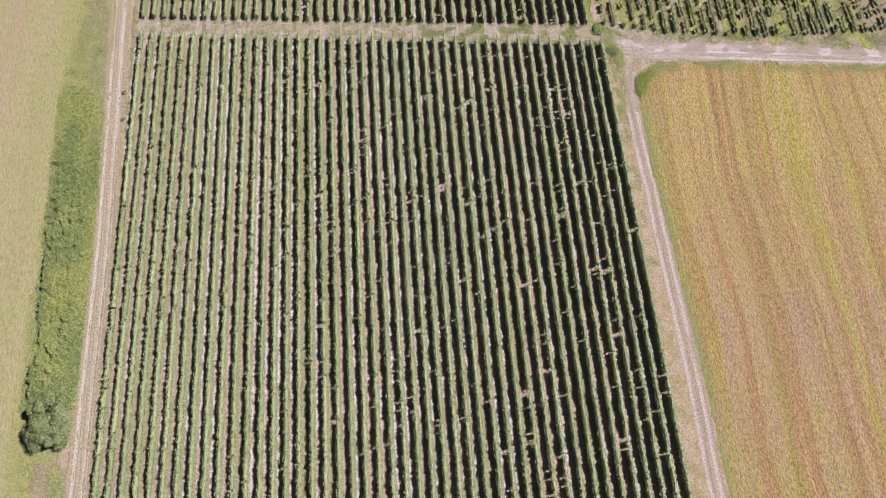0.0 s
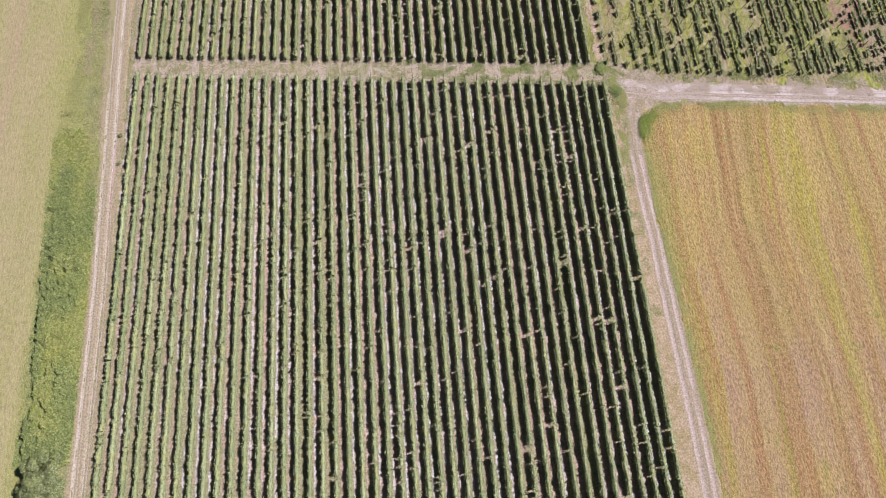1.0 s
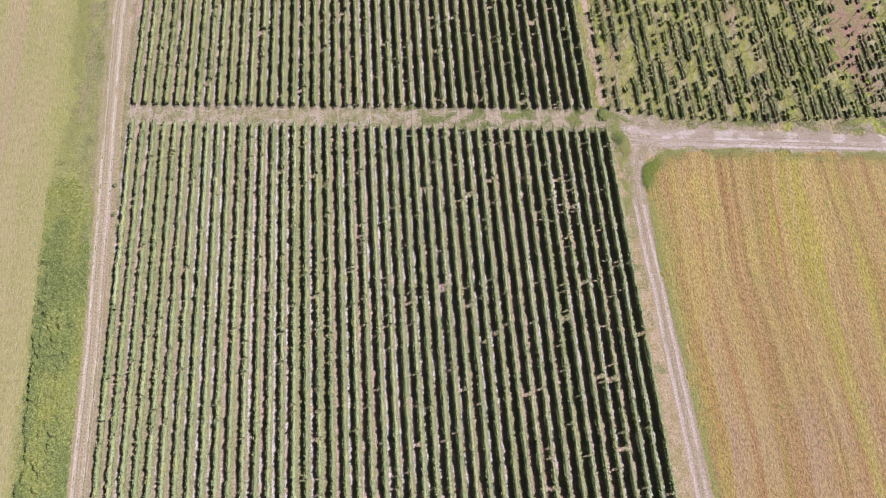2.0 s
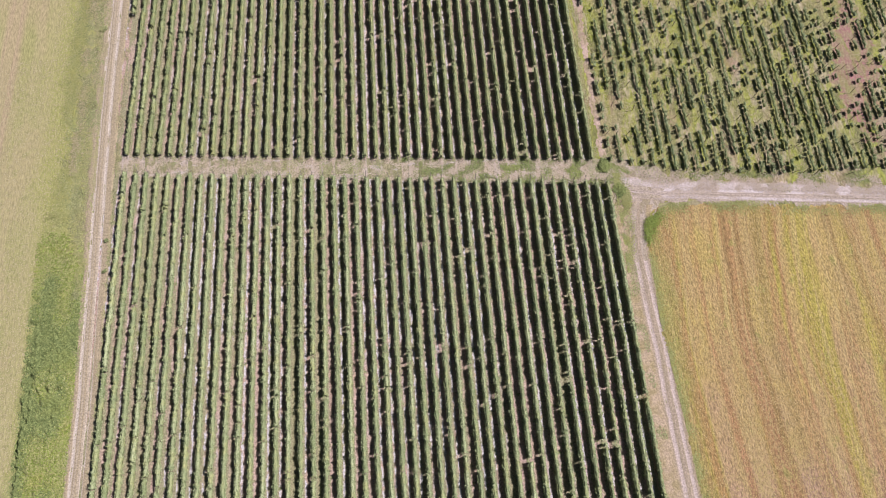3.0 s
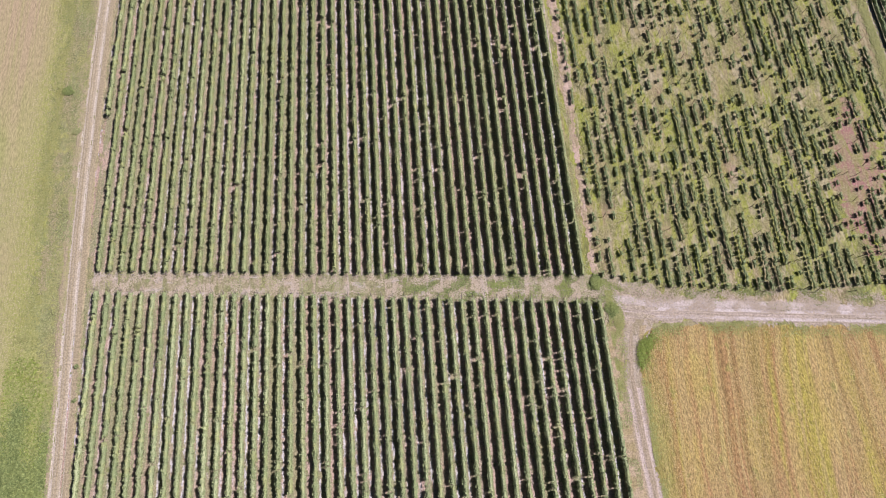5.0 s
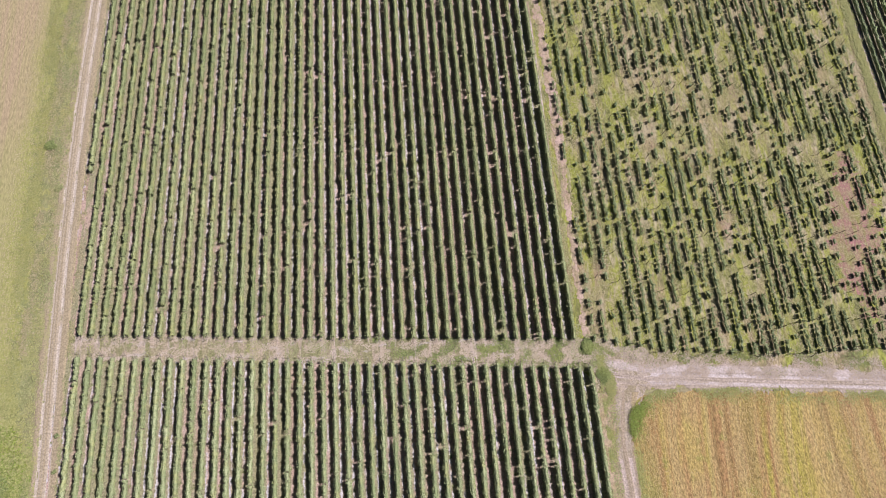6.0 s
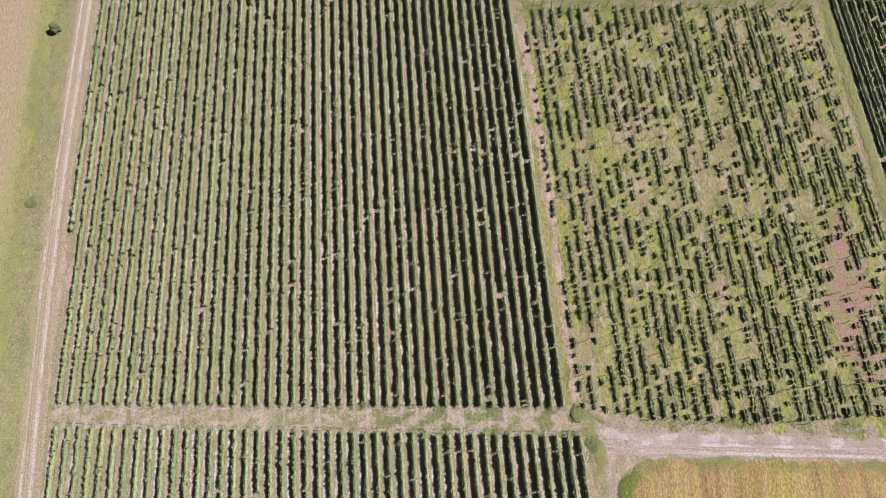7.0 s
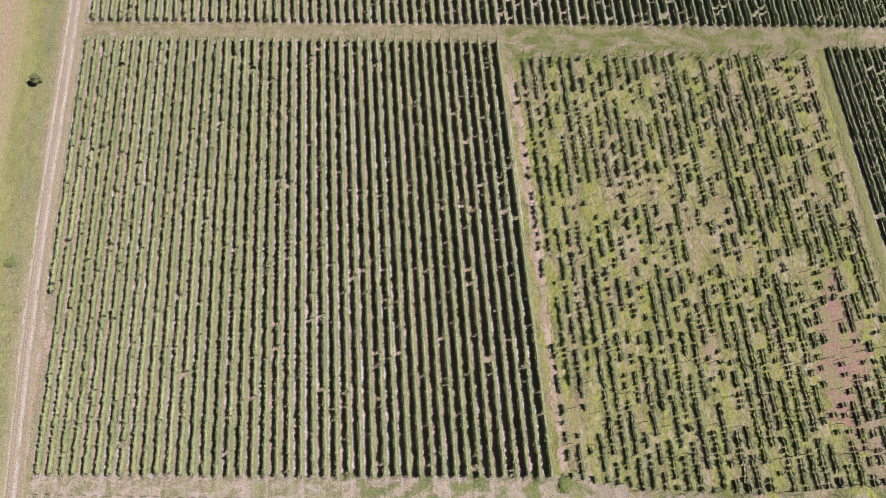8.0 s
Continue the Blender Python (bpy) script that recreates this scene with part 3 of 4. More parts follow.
# bare places in the rows (x, y, half length)
GAPS = [(18.0, 30.3, 1.1), (20.2, 29.5, 0.9), (4.8, 49.7, 0.9), (-17.3, 50.1, 1.0), (28.9, 42.8, 1.2), (0.3, 22.4, 1.2), (22.3, 13.7, 1.2), (-8.6, 61.5, 1.1),
        (-28.2, 70.5, 0.8), (2.6, 70.8, 0.7), (32.9, 49.4, 1.0), (27.9, 141.2, 1.2), (-15.3, 104.6, 0.8), (35.0, 19.2, 1.4), (-15.0, 7.6, 0.9),
        (-42.5, 57.3, 0.7), (-53.1, 162.0, 1.6), (-49.8, 159.7, 1.6), (29.3, 156.2, 1.6), (29.1, 140.2, 1.2)]


def trained_row(x0, ya, yb, skew, seed, label, group, mat=M_VINE, gap_rate=0.02, post_step=7.0, ends=(True, True), density=64, high=1.66, half=0.37):
    """One vine row from ya to yb, with its posts and slanting end struts."""
    rng = np.random.default_rng(seed)
    length = yb - ya
    holes = [(rng.uniform(0, length), 0.12 + 0.34 * rng.uniform() ** 4) for _ in range(rng.poisson(length * gap_rate))]
    holes += [(gy - ya, 0.22 * r) for gx, gy, r in GAPS if abs(gx - (x0 + skew * (gy - ya))) < 1.1 and ya < gy < yb]
    phase = int(rng.integers(1e6))

    def alive(s):
        f = 0.95 + 0.25 * wave(s, phase, 11.0)
        for at, r in holes:
            f = f * (1 - np.exp(-(np.abs(s - at) / r) ** 4))
        return np.where((s < 0.3) | (s > length - 0.3), 0.2, f)

    base = new("vine_row")
    base.matrix_world = Matrix.Translation((x0, ya, 0.015)) @ Matrix.Rotation(-math.atan(skew), 4, "Z")
    tagged(base, label, "vine row", group)
    v, q, s = hedge(rng, length, alive, half=half, high=high, density=density)
    part("vines", raw_mesh("vines", v, q, [mat, M_BARK], s), base)
    n = max(2, round(length / post_step))
    for i in range(1, n):
        p = part("post", POST, base)
        p.matrix_basis = pose(rng.normal() * 0.05, length * i / n + rng.normal() * 0.3, 0, rng.normal() * 2, rng.normal() * 3, rng.uniform(0, 360))
    for end, y, way in ((0, 0.0, -1), (1, length, 1)):
        if ends[end]:
            p = part("end_post", POST, base)
            p.matrix_basis = pose(rng.normal() * 0.04, y + way * 0.15, 0, -14 * way + rng.normal() * 4, rng.normal() * 4, 0)
            p = part("strut", STRUT, base, "slanting grey end strut")
            p.matrix_basis = pose(rng.normal() * 0.1, y - way * 0.65, 0, -30 * way + rng.normal() * 4, rng.normal() * 6, 0)
    return base


LOW_SWAY = np.interp(range(45), [0, 5, 12, 15, 22, 28, 31, 35, 40, 44], [0.0, -0.1, 0.2, 0.05, 0.05, -0.2, -0.1, 0.0, 0.1, 0.0])
UP_SWAY = np.interp(range(45), [0, 3, 8, 13, 17, 22, 24, 29, 34, 37, 42, 44], [0, 0.1, 0, -0.1, -0.1, 0, 0.15, 0.1, 0, -0.1, 0, 0])
for k in range(45):
    skew = (0.28 - 0.02 * k) / 76
    x = -55.86 + 2.2095 * k - 28 * skew + LOW_SWAY[k]
    trained_row(x, -20.0, low_top(x) + 0.75, skew, 1000 + k, "trained grapevine row with dense green leaves in lower vineyard", "rows of the lower vineyard", gap_rate=0.01)
for k in range(45):
    # the rows draw slightly together towards the far end; the outermost one starts part of the way along
    near, top = 38.45 - 2.19 * (44 - k), -56.05 + 2.1346 * k
    skew = (top - near) / 77
    start = 128.0 if k == 0 else up_bottom(near) - 0.4
    x = near + skew * (start - 91) + UP_SWAY[k]
    trained_row(x, start, up_top(x) + 0.1 + 0.008 * (x + 55), skew, 2000 + k, "trained grapevine row with green leaves in upper vineyard", "rows of the upper vineyard", M_VINE_UP, gap_rate=0.016, half=0.36, high=1.74)
for k in range(90):
    x = -55.1 + 2.12 * k
    trained_row(x, far_bottom(x), 212.0, 0.0, 3000 + k, "trained grapevine row beyond the far headland path", "rows of the far vineyard", M_VINE_OLD if k > 44 else M_VINE_UP, post_step=9, ends=(True, False), density=50, gap_rate=0.015 if k < 45 else 0.07, half=0.35 if k < 45 else 0.31)
for k in range(12):
    x = 114.9 + 2.15 * k
    trained_row(x, 100.0, 174.6 - 0.05 * (x - 110), -0.012, 4000 + k, "dark green grapevine row of the neighbouring vineyard", "rows of the neighbouring vineyard", M_VINE_OLD, 0.04, 9, density=60, half=0.3, high=1.4)


# ---- the neglected vineyard ----
def single_vine(seed):
    """One vine on its own: a thin trunk and a narrow, uneven crown of a few shoots."""
    rng = np.random.default_rng(seed)
    long, high = rng.uniform(0.65, 0.95), rng.uniform(1.0, 1.35)
    v, q, slot = hedge(rng, long, lambda y: np.full(np.shape(y), 1.0), rng.uniform(0.18, 0.24), 0.3, high * 0.78, 36, 0.1, 0.5)
    bits = [(v, q, slot)]
    for foot in np.arange(0.08, long, 0.26):
        n = 13
        up = np.sqrt(rng.uniform(0.08, 1, n))
        lean = rng.normal(size=2) * (0.12, 0.08)
        c = np.stack([lean[0] * up, foot + lean[1] * up, 0.3 + up * (high * rng.uniform(0.7, 1.15) - 0.3)], 1)
        c[:, :2] += rng.normal(size=(n, 2)) * (0.13, 0.07)
        bits.append((*leaves(rng, c, 0.105, 0.5, 1.2), 0))
    v, q, s = joined(bits)
    v[:, 1] -= long / 2
    return raw_mesh("vine", v, q, [M_VINE_OLD, M_BARK], s)


VINES = [single_vine(50 + i) for i in range(14)]


def sparse_bottom(x):
    return float(np.interp(x, [42, 56, 78, 97, 112], [86.0, 83.0, 80.3, 80.5, 81.0]))


# where the plants have died out: middle and half widths
DEAD = [(82, 167, 1.9, 7.4), (66, 165, 2, 6), (103, 165, 4.5, 6), (103, 156, 2, 4), (48, 158, 2, 8.5), (54, 140, 5.4, 6), (67, 143, 6, 4.6), (81, 139, 2.4, 6.5),
        (104, 143, 2.4, 8), (76, 127, 4.7, 6), (61, 128, 3, 4), (83, 122, 3, 8.4), (96, 121, 4, 8.4), (99, 105, 5, 9), (75, 107, 2.8, 3.3), (60, 114, 1.7, 3.4),
        (74, 97, 1.6, 3.2), (93, 94, 3.3, 3), (104, 86, 9, 5.5)]


def dead(x, y):
    return max(math.exp(-(((x - a) / w) ** 2 + ((y - b) / h) ** 2) ** 1.5) for a, b, w, h in DEAD)


for k in range(-1, 31):
    rng = np.random.default_rng(5000 + k)
    x0 = 44.6 + 2.15 * k
    ya, yb = sparse_bottom(x0), 177.0 - 0.06 * (x0 - 42)
    base = new("vine_row")
    base.matrix_world = Matrix.Translation((x0, ya, 0.015)) @ Matrix.Rotation(0.012, 4, "Z")
    tagged(base, "patchy neglected vine row with missing plants and grey posts", "vine row", "rows of the neglected vineyard")
    y, on = 0.4, True
    while y < yb - ya - 0.3:
        place = 0.8 * noise.noise(Vector((x0 * 0.5, (y + ya) * 0.13, 9.1))) + 0.4 * noise.noise(Vector((x0 * 0.06, (y + ya) * 0.05, 3.7)))
        gone = dead(x0 - 0.012 * y, y + ya) if k >= 0 else 0.85
        if rng.uniform() < 0.45:
            on = rng.uniform() < 0.78 + 0.35 * place - 0.45 * gone
        if rng.uniform() < (0.95 if on else 0.2) * (1 - 0.5 * gone):
            p = part("vine", VINES[int(rng.integers(14))], base)
            f = rng.uniform(0.85, 1.15)
            p.matrix_basis = pose(rng.normal() * 0.08, y, 0, 0, 0, 180 * int(rng.integers(2)) + rng.normal() * 8) @ Matrix.Diagonal((f, f, f * rng.uniform(0.85, 1.1), 1))
        y += rng.uniform(0.9, 1.15)
    n = round((yb - ya) / 6.0)
    for i in range(n + 1):
        if rng.uniform() < 0.9 or i in (0, n):
            p = part("post", DARK_POST, base)
            lean = 14 * (1 if i == n else -1 if i == 0 else 0)
            p.matrix_basis = pose(rng.normal() * 0.08, (yb - ya) * i / n + rng.normal() * 0.35, 0, -lean + rng.normal() * 4, rng.normal() * 5, rng.uniform(0, 360))


# ---- weeds, grass and crop ----
def strewn(rng, n, ya, yb, left, right):
    y = rng.uniform(ya, yb, n)
    return np.stack([left(y) + (right(y) - left(y)) * rng.uniform(size=n), y, np.zeros(n)], 1)


def stuff(name, v, q, mats, label, category, s=None):
    return tagged(new(name, raw_mesh(name, v, q, mats, s)), label, category, kind="stuff")


def line(*pts):
    a, b = zip(*pts)
    return lambda y: np.interp(y, a, b)


rng = np.random.default_rng(77)


def field_noise(c, fx, fy, z):
    return np.array([noise.noise(Vector((p[0] * fx, p[1] * fy, z))) for p in c])


# tall weeds on the verge, ragged and in drifts
c = strewn(rng, 140000, -28, 232, line((0, -71.4), (120, -71.4), (235, -70.2)), line((-28, -60.6), (60, -60.9), (120, -62.6), (235, -62.0)))
drift = field_noise(c, 0.25, 0.12, 1.0)
rim = np.clip((c[:, 0] + 71.6 + 1.8 * drift) / np.where(c[:, 1] < 85, 3.6, 5.0), 0.02, 1)
rim = np.where((c[:, 1] < 4.5) & (np.abs(c[:, 0] + 65.5) < 2.2 + drift) & (c[:, 1] > -4), 0.25, rim)
rim = np.where((c[:, 1] > 2.5) & (c[:, 1] < 10) & (c[:, 0] > -63.4), 0.12, rim)
rim = np.where((c[:, 1] > 88) & (np.abs(c[:, 0] + 66.6 + 1.2 * drift) < 0.9), 0.12, rim)
c = c[rng.uniform(size=len(c)) < np.clip((np.where(c[:, 1] < 85, 0.75, 0.55) + drift * 0.9) * rim, 0.02, 1)]
drift = np.clip(field_noise(c, 0.25, 0.12, 1.0), 0, 1)
clump = np.clip(0.25 + field_noise(c, 0.55, 0.4, 71.0) + 0.5 * field_noise(c, 1.3, 1.1, 73.0), 0, 1)
v, q = tufts(rng, c, 0.04 + np.where(c[:, 1] < 110, 0.24, 0.18) * clump + 0.06 * drift, 0.12, 1.7, 0.86)
yellow = rng.uniform(size=len(c)) + 0.9 * field_noise(c, 0.3, 0.12, 75.0) < np.interp(c[:, 0] - along(WEST, c[:, 1]), [-9.5, -6.5, -5.0, -2.5], [0.95, 0.75, 0.2, 0.2])
stuff("verge_weeds", v, q, [M_WEED, M_BRIGHT], "tall yellow-green weeds on the track verge", "weeds", yellow.astype(int))
# bramble thicket along the meadow: tall on its west rim, with that side's shade put into the leaf colours, sloping down
# to the track, thinning out to its end
n = 105000
y = rng.uniform(13, 78, n)
c = np.stack([along(WEST, y) - rng.uniform(1.9, 11.4, n), y, np.zeros(n)], 1)
lump, wild = 0.6 * field_noise(c, 0.5, 0.4, 5.0) + 0.6 * field_noise(c, 1.1, 0.9, 6.0), field_noise(c, 0.16, 0.1, 8.0)
into = c[:, 0] - along(WEST, y) + 10.3 + 1.3 * wild + 0.8 * lump          # metres in from the meadow
out = -2.2 - (c[:, 0] - along(WEST, y)) + 0.5 * lump                      # metres in from the track
ending = np.clip((78 - y + 9 * wild + 3 * lump) / 14, 0, 1)
keep = (into > rng.normal(size=n) * 0.7) & (out > rng.normal(size=n) * 0.5) & (rng.uniform(size=n) < ending)
c, lump, wild, into, out, ending = (a[keep] for a in (c, lump, wild, into, out, ending))
tall = (0.95 + 1.1 * lump + 0.3 * wild) * np.clip(0.25 + into / 1.5, 0.1, 1) * np.clip(0.25 + out / 4.5, 0, 1) * (0.3 + 0.7 * ending) * np.interp(c[:, 1], [50, 66], [1.0, 0.4])
c[:, 2] = np.maximum(0.06, tall) * (1 - 0.5 * rng.uniform(size=len(c)) ** 2)
v, q = leaves(rng, c, 0.16, 0.6, 1.35)
# colour drifts, more yellow weeds northward, plus painted shade: fewer pale leaves westward
pale = 0.15 + 0.6 * rng.uniform(size=len(c)) + 1.3 * field_noise(c, 0.22, 0.1, 61.0) < np.clip(0.06 + 0.05 * into + np.interp(c[:, 1], [12, 50, 64, 74], [0.05, 0.0, 0.05, 0.6]), 0.05, 0.95)
stuff("bramble_thicket", v, q, [M_HEDGE, M_LUSH, M_BRIGHT], "dense green bramble thicket along the meadow edge", "thicket", pale * (1 + (rng.uniform(size=len(c)) < 0.6)))
# ripe crop
n = 130000
x = 47.8 + (125 - 47.8) * rng.uniform(size=n) ** 1.15
y = rng.uniform(-25, 75.3, n)
edge = np.interp(x, [47.6, 48.4, 50.2, 53, 68.5, 99, 200], [60, 71.5, 74.2, 75.3, 74.6, 71.6, 62])
c = np.stack([x, y, np.full(n, 0.06)], 1)[y < edge - 0.1]
c = c[rng.uniform(size=len(c)) < 0.45 + field_noise(c, 0.16, 0.02, 4.0)]
v, q = tufts(rng, c, 0.07, 0.07, 2.6, 0.88)
stuff("ripe_stalks", v, q, [M_STRAW], "ripe golden stalks standing over the whole field", "crop")
# green fringe round the crop
n = 9000
y = rng.uniform(-25, 73, n)
a = np.stack([along(CROP_EDGE, y) + np.abs(rng.normal(size=n)) * np.where(y > 55, 0.9, 0.6), y, np.full(n, 0.05)], 1)
x = rng.uniform(48.6, 120, n)
b = np.stack([x, np.interp(x, [48.4, 50.2, 53, 68.5, 99, 200], [71.8, 74.6, 75.8, 75.1, 72.1, 62]) - np.abs(rng.normal(size=n)) * 1.2, np.full(n, 0.05)], 1)
both = np.concatenate([a, b])
corner = np.hypot(both[:, 0] - 47.8, both[:, 1] - 71.2) < 3.0 + 0.7 * rng.normal(size=2 * n)
v, q = tufts(rng, np.repeat(both[corner], 3, 0) + rng.normal(size=(3 * corner.sum(), 3)) * (0.3, 0.3, 0), 0.45, 0.075, 2.0, 0.78)
stuff("lush_corner", v, q, [M_LUSH], "lush bright green grass at the crop field corner", "grass")
rest = both[~corner]
rest = rest[field_noise(rest, 0.25, 0.25, 15.0) + rng.normal(size=len(rest)) * 0.12 > -0.1]
v, q = tufts(rng, rest, 0.07, 0.09, 2.2, 0.88)
stuff("green_fringe", v, q, [M_FRESH], "fresh green grass fringe round the crop field", "grass")
# grass over paths, plots and meadow
n = 60000
c = np.stack([rng.uniform(42.0, 112, n), rng.uniform(80, 178, n), np.full(n, 0.02)], 1)
d = field_noise(c, 0.12, 0.07, 2.0)
d = d + 0.6 * field_noise(c, 0.5, 0.05, 12.0)
green = d + rng.normal(size=n) * 0.16 > 0.16
v, q = tufts(rng, c[green], 0.12, 0.09, 2.4, 0.82)
stuff("plot_grass", v, q, [M_FRESH, M_WEED, M_BRIGHT], "rough yellow-green grass between the neglected rows", "grass", rng.choice(3, len(q), p=(0.5, 0.25, 0.25)))
v, q = tufts(rng, c[~green], 0.08, 0.06, 6.0, 0.9)
stuff("plot_straw", v, q, [M_HAY], "dry bleached straw between the neglected rows", "grass")
c = np.stack([rng.uniform(-58, 46, 16000), np.zeros(16000), np.full(16000, 0.03)], 1)
k = rng.uniform(-0.3, 1.3, len(c))
c[:, 1] = (1 - k) * (low_top(c[:, 0]) + 0.4) + k * (up_bottom(c[:, 0]) - 0.4)
c = c[field_noise(c, 0.4, 0.12, 6.0) + rng.normal(size=len(c)) * 0.15 > 0.2]
v, q = tufts(rng, c, 0.06, 0.09, 1.7, 0.9)
stuff("path_grass", v, q, [M_WEED], "short worn grass on the crossing path", "grass")
n = 16000
c = np.stack([rng.uniform(-58, 46, n), np.zeros(n), np.full(n, 0.03)], 1)
k = rng.uniform(-0.1, 1.1, n)
c[:, 1] = (1 - k) * (low_top(c[:, 0]) + 0.4) + k * (up_bottom(c[:, 0]) - 0.4)
d = field_noise(c, 0.3, 0.6, 21.0)
v, q = tufts(rng, c[d < -0.04], 0.03, 0.065, 4.0, 0.95)
stuff("path_straw", v, q, [M_BLEACHED], "bleached straw scattered on the crossing path", "straw")
c = c[(d + rng.normal(size=n) * 0.14 > 0.2) & (c[:, 0] > 0)]
v, q = tufts(rng, np.repeat(c, 3, 0) + rng.normal(size=(3 * len(c), 3)) * (0.15, 0.15, 0), 0.12, 0.08, 1.8, 0.8)
stuff("path_weeds", v, q, [M_HEDGE], "low dark green weeds on the crossing path", "weeds")
c = np.stack([rng.uniform(-58, 125, 30000), np.zeros(30000), np.full(30000, 0.03)], 1)
k = rng.uniform(-0.1, 1.1, len(c)) + rng.normal(size=len(c)) * 0.08
c[:, 1] = (1 - k) * np.where(c[:, 0] < 40, up_top(c[:, 0]) + 0.6, 175.5 - 0.05 * (c[:, 0] - 42)) + k * (far_bottom(c[:, 0]) - 0.5)
lush = (c[:, 0] > 40) & (field_noise(c, 0.22, 0.5, 7.0) + rng.normal(size=len(c)) * 0.12 - 0.003 * (c[:, 0] - 42) * (c[:, 0] > 42) > -0.06)
thin = c[~lush]
thin = thin[field_noise(thin, 0.35, 0.5, 41.0) + rng.normal(size=len(thin)) * 0.15 > np.where(thin[:, 0] < 40, 0.02, -0.2)]
v, q = tufts(rng, thin, 0.1, 0.1, 2.2, 0.82)
stuff("headland_grass", v, q, [M_WEED, M_HAY], "rough green and bleached grass on the far headland", "grass", (field_noise(thin, 0.3, 0.6, 42.0) + rng.normal(size=len(thin)) * 0.2 > 0.0).astype(int))
c = np.repeat(c[lush], 3, 0)
c += rng.normal(size=c.shape) * (0.2, 0.2, 0)
v, q = tufts(rng, c, 0.22, 0.08, 1.8, 0.78)
stuff("headland_weeds", v, q, [M_LUSH], "lush green weeds on the far headland", "weeds")
n = 90000
c = np.stack([rng.uniform(-100, -68.3, n), rng.uniform(-20, 210, n), np.full(n, 0.01)], 1)
c = c[~((c[:, 1] > 118) & (c[:, 0] < -74))]
v, q = tufts(rng, c, 0.03, 0.08, 2.2, 0.94)
stuff("meadow_grass", v, q, [M_HAY], "short dry grass of the mown meadow", "grass")
# rough grass on the strips beside the tracks
n = 9000
y = rng.uniform(-25, 84, n)
c = np.stack([np.interp(y, [-25, 0, 40, 66, 84], [41.6, 41.4, 41.2, 41.0, 41.0]) + rng.uniform(size=n) * np.interp(y, [-25, 0, 40, 66, 84], [4.2, 3.8, 2.4, 3.0, 4.5]), y, np.full(n, 0.03)], 1)
wet = field_noise(c, 0.5, 0.3, 11.0) + (c[:, 1] - 66) * 0.008 > 0.06
v, q = tufts(rng, c[wet], 0.12, 0.085, 2.2, 0.8)
stuff("strip_weeds", v, q, [M_WEED], "green weeds along the vineyard headland", "weeds")
v, q = tufts(rng, c[~wet], 0.02, 0.055, 4.0, 0.95)
stuff("strip_straw", v, q, [M_BLEACHED], "dry straw along the vineyard headland", "grass")
n = 12000
y = rng.uniform(85, 181, n)
c = np.stack([38.7 + rng.uniform(size=n) ** 1.6 * 3.6, y, np.full(n, 0.03)], 1)
c = c[field_noise(c, 0.8, 0.2, 13.0) + rng.normal(size=len(c)) * 0.15 > np.where(c[:, 0] < 40.1, 0.02, 0.46)]
v, q = tufts(rng, c, 0.06, 0.08, 2.4, 0.88)
stuff("boundary_grass", v, q, [M_HAY, M_WEED], "patchy grass on the bare boundary strip", "grass", (rng.uniform(size=len(q)) < 0.6).astype(int))
# straw and trampled stalks on and beside the east track
n = 15000
x = rng.uniform(48, 112, n)
c = np.stack([x, np.interp(x, [46, 51, 60, 72, 95, 165], [79.5, 79.2, 78.6, 77.8, 75.6, 69.2]) + 0.5 + rng.normal(size=n) * 1.7, np.full(n, 0.05)], 1)
c = c[(field_noise(c, 0.3, 0.5, 17.0) + rng.normal(size=n) * 0.1 > 0.0) & (c[:, 1] > np.interp(x, [48, 53, 68.5, 99, 200], [74, 76, 75.4, 72.4, 63]))]
v, q = tufts(rng, c, np.where(c[:, 1] > along(EAST, c[:, 0]) + 1.0, 0.1, 0.03), 0.065, 5.0, 0.92)
stuff("track_straw", v, q, [M_BLEACHED], "bleached straw trampled along the dry track", "straw")
# rank grass on the green strip and round the junction
n = 9000
c = np.stack([112.0 + rng.normal(size=n) * 0.6, rng.uniform(98, 174, n), np.full(n, 0.03)], 1)
c[:, 0] += 0.8 * field_noise(c, 0.0, 0.08, 31.0) + 0.4 * field_noise(c, 0.0, 0.5, 32.0)
v, q = tufts(rng, c, 0.22, 0.1, 2.4, 0.84)
stuff("strip_grass", v, q, [M_BRIGHT], "rank yellow-green grass on the strip between vineyards", "grass")
n = 7000
y = rng.uniform(62, 83, n)
c = np.stack([np.interp(y, [62, 72, 83], [42.0, 42.4, 42.4]) + np.abs(rng.normal(size=n)) * np.interp(y, [62, 72, 83], [0.5, 1.1, 0.9]), y, np.full(n, 0.03)], 1)
c = c[field_noise(c, 0.5, 0.35, 33.0) + rng.normal(size=n) * 0.1 > -0.08]
v, q = tufts(rng, c, 0.1, 0.08, 2.2, 0.88)
stuff("junction_grass", v, q, [M_FRESH], "lush green grass beside the track junction", "grass")
n = 7000
c = np.stack([rng.uniform(44, 112, n), np.zeros(n), np.full(n, 0.03)], 1)
c[:, 1] = np.interp(c[:, 0], [42, 56, 78, 97, 112], [84.6, 82.0, 79.6, 78.4, 77.6]) + rng.normal(size=n) * 1.2
c = c[field_noise(c, 0.2, 0.3, 35.0) + rng.normal(size=n) * 0.08 > 0.06]
v, q = tufts(rng, c, 0.18, 0.08, 2.0, 0.82)
stuff("row_end_weeds", v, q, [M_HEDGE], "green weeds at the ends of the neglected rows", "weeds")
